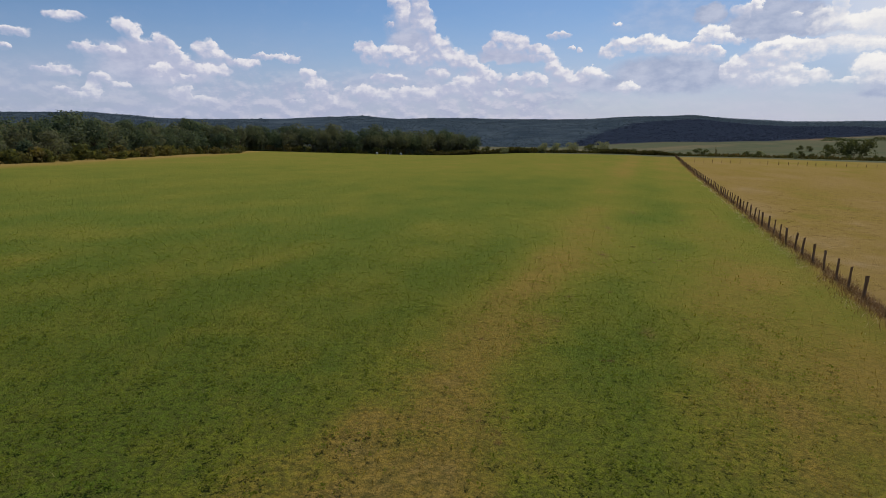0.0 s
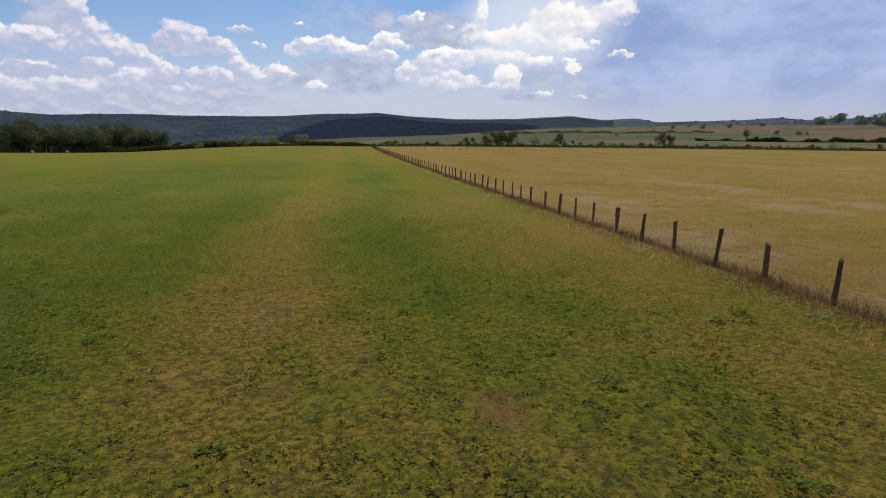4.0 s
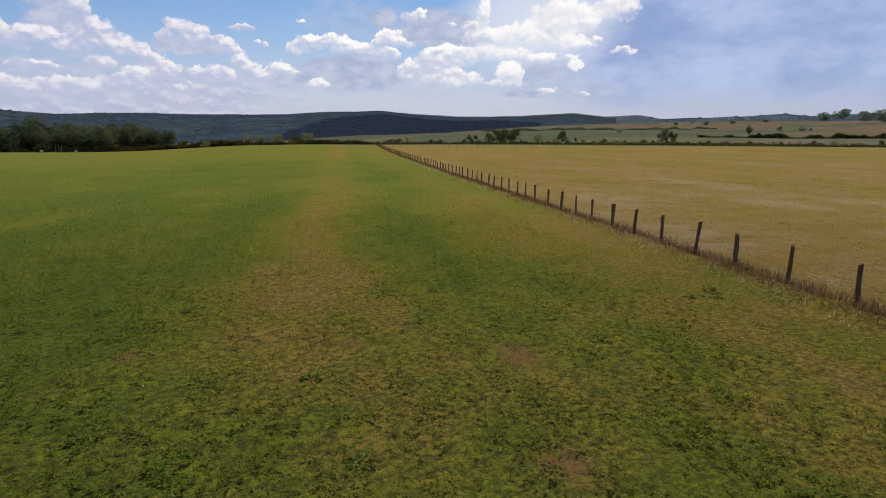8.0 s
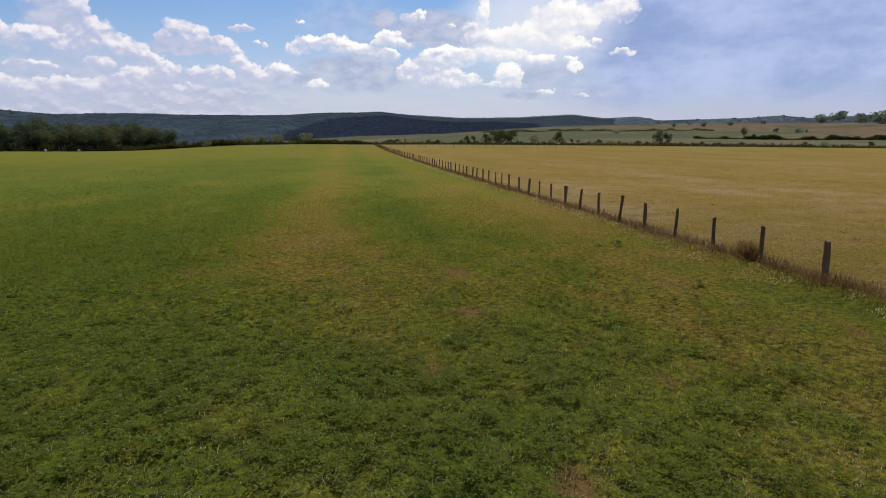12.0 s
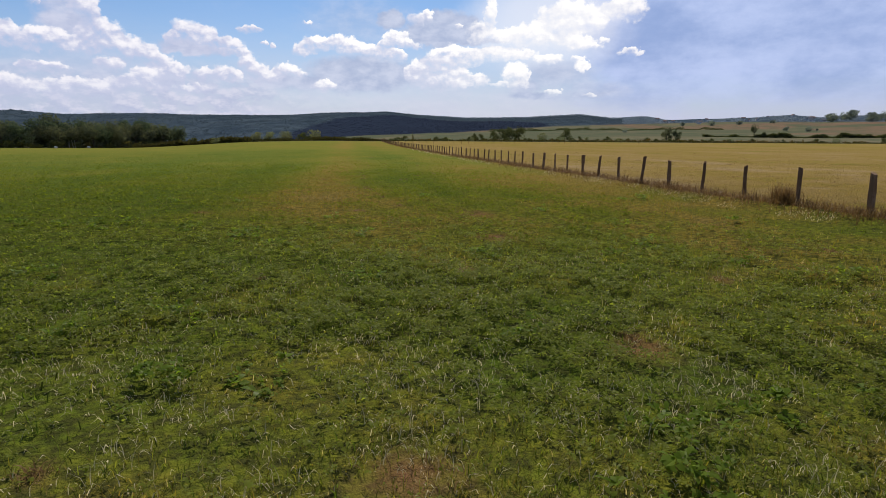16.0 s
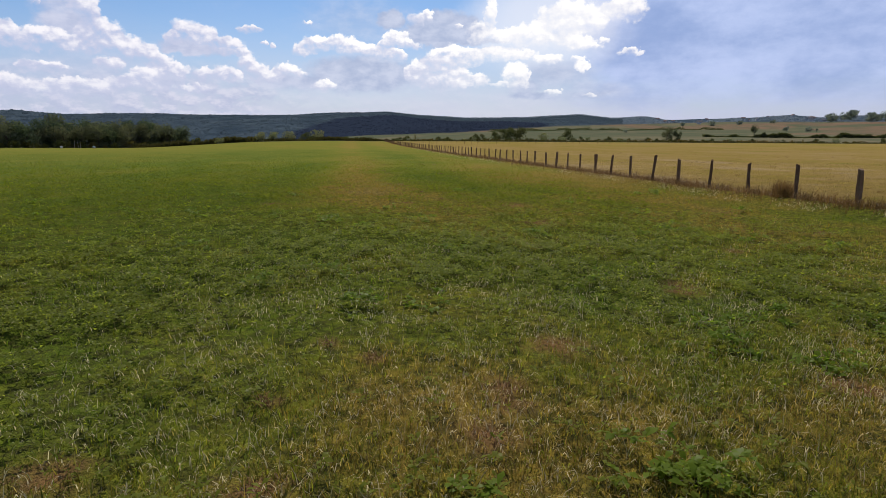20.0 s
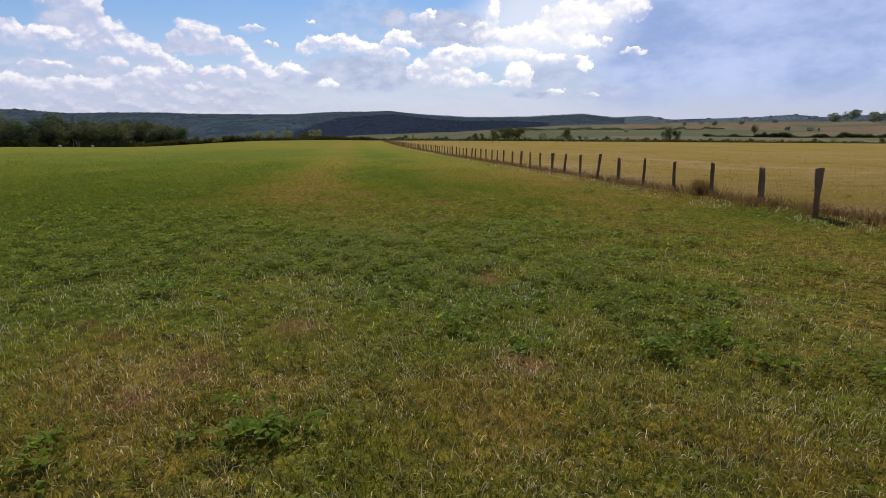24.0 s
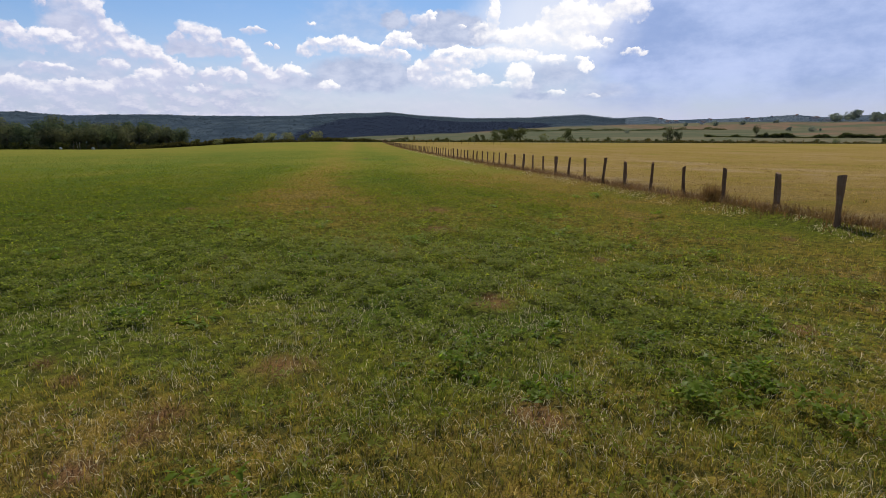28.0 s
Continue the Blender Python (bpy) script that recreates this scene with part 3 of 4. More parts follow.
def conifer_spur(az, el, r):
    """Where the dark plantation stands on the nearer hill."""
    return (az > 18) & (az < 44) & (el < 0.95 + 0.3 * np.exp(-((az - 28) / 6) ** 2) - 0.04 * np.abs(az - 30)) & (r < 1750) & (el < -0.8 + 0.32 * (az - 18))


def build_ground():
    angles = np.radians(np.concatenate([np.arange(-52, 92, 0.6), np.arange(92, 308, 4.0)]))
    radii = np.concatenate([[0.3], np.geomspace(0.6, 4700, 290)])
    a, r = np.meshgrid(angles, radii)
    x, y = EYE_X + r * np.sin(a), EYE_Y + r * np.cos(a)
    z = height(x, y)
    rows, cols = a.shape
    idx = np.arange(rows * cols).reshape(rows, cols)
    nxt = np.roll(idx, -1, axis=1)
    quads = np.stack([idx[:-1], idx[1:], nxt[1:], nxt[:-1]], -1).reshape(-1, 4)
    verts = np.stack([x, y, z], -1).reshape(-1, 3)
    centre = len(verts)
    verts = np.vstack([verts, [[EYE_X, EYE_Y, float(height(EYE_X, EYE_Y))]]])
    xs, ys = verts[:, 0], verts[:, 1]
    rr = np.hypot(xs - EYE_X, ys - EYE_Y)
    az = np.degrees(np.arctan2(xs - EYE_X, ys - EYE_Y))
    el = np.degrees(np.arctan2(verts[:, 2] - 2.1, np.maximum(rr, 1)))
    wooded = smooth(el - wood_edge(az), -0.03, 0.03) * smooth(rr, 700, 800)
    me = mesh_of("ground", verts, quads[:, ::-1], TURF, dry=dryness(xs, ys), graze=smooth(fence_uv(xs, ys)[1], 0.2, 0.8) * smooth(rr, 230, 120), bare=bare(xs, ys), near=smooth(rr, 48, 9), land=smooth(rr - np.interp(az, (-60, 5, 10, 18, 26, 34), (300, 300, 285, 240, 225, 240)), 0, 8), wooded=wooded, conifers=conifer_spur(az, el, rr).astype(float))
    bm = bmesh.new()
    bm.from_mesh(me)
    bm.verts.ensure_lookup_table()
    for i in range(cols):
        bm.faces.new((bm.verts[centre], bm.verts[idx[0, (i + 1) % cols]], bm.verts[idx[0, i]]))
    bm.normal_update()
    bm.to_mesh(me)
    bm.free()
    shade_smooth(me)
    tagged(new("ground", me), "rolling farmland with a green mown meadow and dry pasture", "ground", kind="structure")


build_ground()


# ---------------------------------------------------------------- turf
def scatter(count, near, far, wide=(-8, 76), power=1.0):
    """Points of the meadow ahead of the camera's way, denser towards it."""
    r = near + (far - near) * rng.random(count) ** power
    a = np.radians(wide[0] + (wide[1] - wide[0]) * rng.random(count) + rng.normal(0, 9, count))
    return EYE_X - 1.0 + r * np.sin(a), EYE_Y - 2.5 + r * np.cos(a)


def blades(name, x, y, length, width, label, mat, lean=0.8, dry_add=0.0, up=0.0):
    n = len(x)
    z = height(x, y) - 0.01 + up
    turn = rng.random(n) * 2 * np.pi
    tilt = lean * (0.25 + 0.75 * rng.random(n))
    face = turn + np.pi / 2 + rng.normal(0, 0.5, n)
    out = np.stack([np.cos(turn), np.sin(turn)], -1)
    side = np.stack([np.cos(face), np.sin(face)], -1)
    ln, w = length * (0.5 + rng.random(n)), width * (0.6 + 0.8 * rng.random(n))
    base = np.stack([x, y, z], -1)
    mid = base + np.concatenate([out * (ln * 0.45 * np.sin(tilt * 0.6))[:, None], (ln * 0.5 * np.cos(tilt * 0.6))[:, None]], 1)
    tip = mid + np.concatenate([out * (ln * 0.55 * np.sin(tilt * 1.5))[:, None], (ln * 0.5 * np.cos(tilt * 1.5))[:, None]], 1)
    s = np.concatenate([side * (w / 2)[:, None], np.zeros((n, 1))], 1)
    verts = np.stack([base - s, base + s, mid - s * 0.8, mid + s * 0.8, tip], 1).reshape(-1, 3)
    k = np.arange(n)[:, None, None] * 5
    faces = (np.array([[0, 1, 3], [0, 3, 2], [2, 3, 4]])[None] + k).reshape(-1, 3)
    dry = np.clip(dryness(x, y) + dry_add, 0, 1)
    me = mesh_of(name, verts, faces, mat, dry=np.repeat(dry, 5))
    return tagged(new(name, me), label, "grass", kind="stuff")


def mound(x, y):
    """The uneven height of the clover, 0 in the hollows to 1."""
    return smooth(fbm(x / 0.17, y / 0.17, 83, 3), 0.40, 0.62)


def rosettes(name, x, y, size, label, mat, leaves=5):
    """Flat-leaved weeds and clover: a ring of small bent leaves at each point."""
    n = len(x)
    z = height(x, y) + 0.09 * mound(x, y)
    scale = size * (0.5 + rng.random(n))
    all_v = []
    for i in range(leaves):
        turn = rng.random(n) * 2 * np.pi
        rise = 0.05 + 0.8 * rng.random(n)
        ln = scale * (0.6 + 0.6 * rng.random(n))
        w = ln * (0.30 + 0.28 * rng.random(n))
        o = np.stack([np.cos(turn) * np.cos(rise), np.sin(turn) * np.cos(rise), np.sin(rise)], -1)
        s = np.stack([-np.sin(turn), np.cos(turn), rng.normal(0, 0.3, n)], -1)
        b = np.stack([x + rng.normal(0, 0.3, n) * scale, y + rng.normal(0, 0.3, n) * scale, z + 0.5 * scale * rng.random(n)], -1)
        m = b + o * (ln * 0.55)[:, None]
        t = b + o * ln[:, None] - np.array([0, 0, 1]) * (ln * 0.25)[:, None]
        all_v.append(np.stack([b, m - s * (w / 2)[:, None], m + s * (w / 2)[:, None], t], 1))
    v = np.stack(all_v, 1).reshape(-1, 3)
    k = np.arange(n * leaves)[:, None, None] * 4
    f = (np.array([[0, 2, 1], [1, 2, 3]])[None] + k).reshape(-1, 3)
    me = mesh_of(name, v, f, mat, dry=np.repeat(np.clip(dryness(x, y) * 0.5, 0, 1), 4 * leaves))
    return tagged(new(name, me), label, "plants", kind="stuff")


def left_of_fence(x, y, gap=0.35):
    return fence_uv(x, y)[1] < -gap


def build_turf():
    # short blades close by, coarser tufts further out
    for count, near, far, ln, w, power in ((205000, 1.3, 7.8, 0.075, 0.0050, 0.58), (125000, 7, 16, 0.072, 0.0080, 0.6), (110000, 13.5, 40, 0.080, 0.014, 0.66), (60000, 28, 105, 0.10, 0.030, 0.62)):
        x, y = scatter(count, near, far, (-32, 86), power)
        rr = np.hypot(x - EYE_X + 1.0, y - EYE_Y + 2.5)
        keep = left_of_fence(x, y) & (rng.random(len(x)) < (0.30 + 0.9 * fbm(x / 0.3, y / 0.3, 81, 3)) * smooth(rr, far, 0.55 * far)) & (rng.random(len(x)) > 0.85 * bare(x, y))
        blades("meadow_grass", x[keep], y[keep], ln, w, "short mown meadow grass, green with dry straw blades", BLADE if near < 10 else FAR_BLADE, 1.15)
    # clover in low mounds, with dark hollows between them
    for count, near, far, size, power in ((230000, 1.6, 17, 0.036, 0.66), (180000, 11, 60, 0.058, 0.68)):
        x, y = scatter(count, near, far, (-32, 84), power)
        lush = fbm(x / 0.9, y / 0.9, 85, 3)
        chance = np.clip(0.72 - 0.85 * dryness(x, y) - 2.2 * (lush - 0.5), 0.02, 1.0) * (0.05 + 1.6 * mound(x, y)) * smooth(fence_uv(x, y)[1], -1.5, -4.5) * (0.18 + 0.82 * smooth(np.hypot(x - EYE_X, y - EYE_Y), 3.2, 6.5))
        keep = left_of_fence(x, y, 1.0) & (rng.random(len(x)) < chance * smooth(np.hypot(x - EYE_X + 1.0, y - EYE_Y + 2.5), far, 0.5 * far) * (1 - bare(x, y)))
        rosettes("clover", x[keep], y[keep], size, "low dark green clover and broad-leaved weeds in the turf", WEED if near < 5 else FAR_WEED)
    # coarse docks and dandelions in loose groups
    cx, cy = scatter(70, 2.0, 22, (-20, 84), 0.7)
    cx, cy = np.concatenate([cx, [-4.25, -3.86, -3.84, -5.34, -4.1, -4.5, -8.6]]), np.concatenate([cy, [-10.7, -9.98, -10.85, -10.21, -11.57, -9.4, -10.2]])
    x, y = (np.repeat(c, 16) + rng.normal(0, 0.12, len(c) * 16) for c in (cx, cy))
    keep = left_of_fence(x, y, 1.5)
    rosettes("dock_plants", x[keep], y[keep], 0.06, "coarse bright green dock and dandelion rosettes in the turf", DOCK, 10)
    # long bleached stalks lying through the turf
    x, y = scatter(90000, 1.2, 12, (-32, 86), 0.85)
    keep = left_of_fence(x, y) & (rng.random(len(x)) < np.clip(0.30 + 1.8 * (fbm(x / 0.5, y / 0.5, 87, 3) - 0.5) + 0.35 * dryness(x, y), 0.06, 0.9) * smooth(np.hypot(x - EYE_X, y - EYE_Y), 11.0, 3.5))
    blades("straw_stalks", x[keep], y[keep], 0.088, 0.0042, "long bleached grass stalks bent over in the turf", PALE, 1.5, 0.0, 0.0)
    # matted reddish thatch on the dead patches
    sx, sy, ss = np.array(SPOTS).T
    many = np.repeat(np.arange(len(sx)), 60)
    x, y = (c[many] + rng.normal(0, 0.6, len(many)) * ss[many] for c in (sx, sy))
    blades("dead_thatch", x, y, 0.09, 0.006, "matted reddish-brown dead grass in bare patches", THATCH, 2.0)
    x, y = scatter(45000, 8, 62, (20, 95), 0.62)
    keep = ~left_of_fence(x, y, -0.4)
    blades("pasture_grass", x[keep], y[keep], 0.07, 0.014, "parched golden pasture grass behind the fence", BLADE, 1.0)
    # grazed-down tussocks standing in the pasture
    u, v = -6 + 90 * rng.random(900) ** 1.3, 1.0 + 55 * rng.random(900) ** 1.4
    u, v = (np.repeat(c, 16) + rng.normal(0, 0.10, len(c) * 16) for c in (u, v))
    blades("pasture_tufts", FENCE_X + u * ALONG_X + v * ALONG_Y, FENCE_Y + u * ALONG_Y - v * ALONG_X, 0.08, 0.014, "dull brown tufts left standing in the grazed pasture", STRAW, 1.3)
    # rank dry growth along the posts
    u = -8 + 190 * rng.random(95000) ** 2.2
    v = rng.normal(0.22, 0.30, len(u))
    thick = fbm(u / 1.2, v * 0 + 3, 91, 3)
    keep = rng.random(len(u)) < 0.25 + 1.1 * np.clip(thick - 0.35, 0, 1)
    u, v = u[keep], v[keep]
    x, y = FENCE_X + u * ALONG_X + v * ALONG_Y, FENCE_Y + u * ALONG_Y - v * ALONG_X
    blades("fence_verge_grass", x, y, 0.30, 0.012, "uncut brown and straw-coloured grass along the fence", STRAW, 1.35, 0.25)
    # a tall rank tussock between two posts
    u, v = 4.4 + rng.normal(0, 0.13, 1100), 0.2 + rng.normal(0, 0.13, 1100)
    blades("tussock", FENCE_X + u * ALONG_X + v * ALONG_Y, FENCE_Y + u * ALONG_Y - v * ALONG_X, 0.40, 0.010, "tall brown grass tussock beside a fence post", STRAW, 0.7, 0.3)
    # raked hay left lying along the meadow side
    u = -8 + 110 * rng.random(9000) ** 1.7
    v = rng.normal(-0.42, 0.17, len(u)) + 0.25 * (fbm(u / 3, u * 0, 95, 2) - 0.5)
    x, y = FENCE_X + u * ALONG_X + v * ALONG_Y, FENCE_Y + u * ALONG_Y - v * ALONG_X
    keep = fbm(x / 0.6, y / 0.6, 97, 2) > 0.45
    blades("hay_litter", x[keep], y[keep], 0.10, 0.008, "pale cut hay lying along the fence", PALE, 1.7)


build_turf()


# ---------------------------------------------------------------- fence
def post_mesh(seed, top_w, tall, lean_x, lean_y, knob=0.0):
    """A split, weathered post: an uneven shaft with a sawn, slightly slanting head."""
    r = random.Random(seed)
    bm = bmesh.new()
    sides, rings, levels = 9, [], 9
    off = [r.uniform(0.82, 1.18) for _ in range(sides)]
    bend = r.uniform(-0.035, 0.035)
    for i in range(levels):
        k = i / (levels - 1)
        z = -0.25 + (tall + 0.25) * k
        w = top_w * (0.5 + 0.06 * math.sin(5 * k + seed)) * (1 + knob * smooth(np.float64(k), 0.55, 0.8))
        cx = lean_x * k + bend * math.sin(math.pi * k)
        cy = lean_y * k
        ring = []
        for j in range(sides):
            a = 2 * math.pi * j / sides
            q = w * off[j] * r.uniform(0.94, 1.06)
            tip = 0.03 * math.cos(a + seed) if i == levels - 1 else 0.0
            ring.append(bm.verts.new((cx + q * math.cos(a), cy + q * math.sin(a), z + tip)))
        rings.append(ring)
    for lo, hi in zip(rings, rings[1:]):
        for j in range(sides):
            bm.faces.new((lo[j], lo[(j + 1) % sides], hi[(j + 1) % sides], hi[j]))
    bm.faces.new(rings[-1])
    bm.faces.new(rings[0][::-1])
    return from_bmesh("post", bm, POST)


# the nearest posts: metres along the line, height, and how far they lean over to the pasture
POSTS = {0: (-0.18, 0.97, -0.040), 1: (2.04, 0.89, -0.070), 2: (3.96, 0.91, -0.030), 3: (5.90, 0.91, -0.080), 4: (7.74, 0.93, 0.035), 5: (9.66, 0.91, 0.000), 6: (11.35, 0.97, 0.100), 7: (13.38, 0.91, -0.020), 8: (15.13, 0.90, 0.050), 9: (17.00, 0.89, 0.000), 10: (19.00, 0.86, 0.000), 11: (20.77, 0.91, 0.000), 12: (22.50, 0.93, 0.060), 13: (24.42, 0.87, 0.000), 14: (26.61, 0.90, 0.040), 15: (28.30, 0.90, 0.030), 16: (30.10, 0.90, 0.000), 18: (33.80, 0.90, 0.000), 19: (35.75, 0.90, 0.030)}


def build_fence():
    r = random.Random(4)
    fence = tagged(new("fence"), "long straight pasture fence of weathered wooden posts", "fence")
    fence.location = (FENCE_X, FENCE_Y, float(height(FENCE_X, FENCE_Y)))
    styles = [post_mesh(i, 0.092 + 0.011 * (i % 3), 0.93, r.uniform(-0.015, 0.015), r.uniform(-0.02, 0.02)) for i in range(14)]
    broad = post_mesh(40, 0.125, 0.93, 0.0, 0.0, 0.22)
    for i in range(-4, 118):
        u = 0.15 + 1.875 * i + r.uniform(-0.12, 0.12) * (i > 12)
        v = 0.12 + r.uniform(-0.06, 0.06)
        lean, tall = r.uniform(-0.05, 0.07), r.uniform(0.86, 0.95)
        if i in POSTS:
            u, tall, lean = POSTS[i]
            v = (0.15 if i else -0.30) - 0.885 * lean
        x, y = FENCE_X + u * ALONG_X + v * ALONG_Y, FENCE_Y + u * ALONG_Y - v * ALONG_X
        post = part("post", broad if i in (0, 9) else styles[(i * 5 + i // 7) % 14], fence)
        post.location = (x - fence.location.x, y - fence.location.y, float(height(x, y)) - fence.location.z)
        post.scale = (1, 1, tall / 0.93)
        post.rotation_euler = (0.55 * lean, 0.83 * lean, 0)
    cross = tagged(new("cross_fence"), "distant cross fence of thin posts over dry pasture", "fence")
    cx, cy = 84.0, 156.4
    cross.location = (cx, cy, float(height(cx, cy)))
    for i in range(110):
        d = 1.5 + 2.35 * i + r.uniform(-0.25, 0.25)
        x, y = cx + d * 0.92, cy - d * 0.392
        post = part("post", styles[(i * 3) % 14], cross)
        post.location = (x - cx, y - cy, float(height(x, y)) - cross.location.z)
        post.scale = (1, 1, r.uniform(0.8, 1.1))


build_fence()


# ---------------------------------------------------------------- trees
def trunk_mesh(seed, tall, girth):
    """A tapered trunk that forks into limbs."""
    r = random.Random(seed)
    bm = bmesh.new()

    def limb(p, q, w0, w1):
        axis = (q - p).normalized()
        side = axis.orthogonal().normalized()
        other = axis.cross(side)
        rings = []
        for k in (0, 0.5, 1):
            c = p.lerp(q, k) + side * (0.06 * (q - p).length * math.sin(math.pi * k) * r.uniform(-1, 1))
            w = w0 + (w1 - w0) * k
            rings.append([bm.verts.new(c + (side * math.cos(a) + other * math.sin(a)) * w) for a in (0, 1.26, 2.51, 3.77, 5.03)])
        for lo, hi in zip(rings, rings[1:]):
            for j in range(5):
                bm.faces.new((lo[j], lo[(j + 1) % 5], hi[(j + 1) % 5], hi[j]))
        bm.faces.new(rings[-1])

    fork = Vector((r.uniform(-0.3, 0.3), r.uniform(-0.3, 0.3), tall * 0.34))
    limb(Vector((0, 0, -0.4)), fork, girth, girth * 0.7)
    for i in range(6):
        a = i * 1.05 + r.uniform(-0.4, 0.4)
        reach = tall * r.uniform(0.16, 0.30)
        tip = fork + Vector((math.cos(a) * reach, math.sin(a) * reach, tall * r.uniform(0.22, 0.48)))
        limb(fork, tip, girth * 0.45, girth * 0.12)
    return from_bmesh("trunk", bm, BARK)


def crown_mesh(seed, tall, wide, count, leaf, low=0.15, mat=None):
    """Many small leaf clumps gathered into uneven lobes, with gaps between them."""
    g = np.random.default_rng(seed)
    lobes = 12
    a = g.random(lobes) * 2 * np.pi
    zz = low + (0.88 - low) * g.random(lobes) ** 0.85
    rad = np.sqrt(g.random(lobes)) * 0.36 * np.sin(np.pi * np.clip(zz * 0.82 + 0.16, 0, 1)) ** 0.6
    centre = np.stack([np.cos(a) * rad * wide, np.sin(a) * rad * wide, zz * tall], -1)
    size = (0.19 + 0.13 * g.random(lobes))
    pick = g.integers(0, lobes, count)
    d = g.normal(size=(count, 3))
    d /= np.linalg.norm(d, axis=1, keepdims=True)
    shell = (0.60 + 0.40 * g.random(count) ** 0.6) * size[pick]
    p = centre[pick] + d * shell[:, None] * np.array([wide, wide, tall * 0.85])
    p[:, 2] = np.maximum(p[:, 2], low * tall * 0.5 + 0.1 * g.random(count))
    side = np.cross(d, g.normal(size=(count, 3)))
    side /= np.linalg.norm(side, axis=1, keepdims=True)
    up = np.cross(side, d) + 0.4 * d * g.normal(size=(count, 1))
    s = leaf * (0.5 + g.random(count))[:, None]
    verts = np.stack([p - side * s * 0.6, p - up * s * 0.5, p + side * s * 0.6, p + up * s * 0.7], 1).reshape(-1, 3)
    k = np.arange(count)[:, None, None] * 4
    faces = (np.array([[0, 1, 2], [0, 2, 3]])[None] + k).reshape(-1, 3)
    return mesh_of("crown", verts, faces, mat or LEAF)


def plant_tree(name, trunk, crown, x, y, scale, label, category, group="", spin=0.0, fat=1.0):
    tree = tagged(new(name), label, category, group)
    if trunk:
        part("trunk", trunk, tree)
    part("crown", crown, tree)
    tree.location = (x, y, float(height(x, y)) - 0.05)
    tree.rotation_euler = (0, 0, spin)
    tree.scale = (scale * fat, scale * fat, scale)
    return tree


def build_wood():
    """The wood that closes the meadow: its edge runs beside it, then turns across its end."""
    r = random.Random(12)
    kinds = [(trunk_mesh(50 + i, 10, 0.22 + 0.03 * i), crown_mesh(60 + i, 10, 8.4 + 0.5 * i, 1550, 0.40, 0.04)) for i in range(6)]
    # corners of the wood's edge
    line = [Vector((-80, 68)), Vector((-72, 98)), Vector((-70, 113)), Vector((-71, 136)), Vector((-74, 160)), Vector((-76, 178)), Vector((-78, 212)), Vector((-69, 238)), Vector((-84, 264)), Vector((-78, 290)), Vector((-30, 287)), Vector((8, 287)), Vector((36, 291)), Vector((46, 300))]
    tall = [5.8, 6.2, 6.6, 10.2, 10.5, 9.6, 11.0, 12.0, 12.5, 13.0, 13.0, 12.8, 12.2, 9.0]
    for a, b, h0, h1 in zip(line, line[1:], tall, tall[1:]):
        steps = max(2, round((b - a).length / 5.4))
        back = Vector((-(b - a).y, (b - a).x)).normalized()
        for i in range(steps):
            for row in range(3):
                k = (i + r.uniform(-0.3, 0.3)) / steps
                p = a.lerp(b, min(max(k, 0), 1)) + back * (row * 7.0 + r.uniform(-1.5, 2.5))
                h = (h0 + (h1 - h0) * k) * (0.80 + 0.11 * row) * r.uniform(0.84, 1.10)
                t, c = kinds[r.randrange(6)]
                plant_tree("tree", t, c, p.x, p.y, h / 10, "broad-leaved tree in dark green late-summer leaf at the wood's edge", "tree", "trees of the wood", r.uniform(0, 6.28), r.uniform(0.85, 1.2))
    for x, y, h in ((-84, 297, 12), (-90, 284, 11.5), (-76, 303, 12.5), (-80, 291, 9), (-94, 268, 10.5)):
        t, c = kinds[r.randrange(6)]
        plant_tree("tree", t, c, x, y, h / 10, "broad-leaved tree in dark green late-summer leaf at the wood's edge", "tree", "trees of the wood", r.uniform(0, 6.28), 1.15)
    # scrub in front of the trunks
    low = [crown_mesh(80 + i, 2.4, 4.2, 420, 0.32, 0.0, SCRUB) for i in range(4)]
    for a, b in zip(line, line[1:]):
        steps = max(2, round((b - a).length / 4.2))
        back = Vector((-(b - a).y, (b - a).x)).normalized()
        for i in range(steps):
            p = a.lerp(b, (i + r.uniform(0, 0.8)) / steps) - back * r.uniform(2.0, 4.5)
            plant_tree("shrub", None, low[r.randrange(4)], p.x, p.y, r.uniform(0.6, 1.6), "grey-green scrub at the foot of the wood", "bush", "scrub at the wood's foot", r.uniform(0, 6.28))
    return kinds, low


TREES, SHRUBS = build_wood()


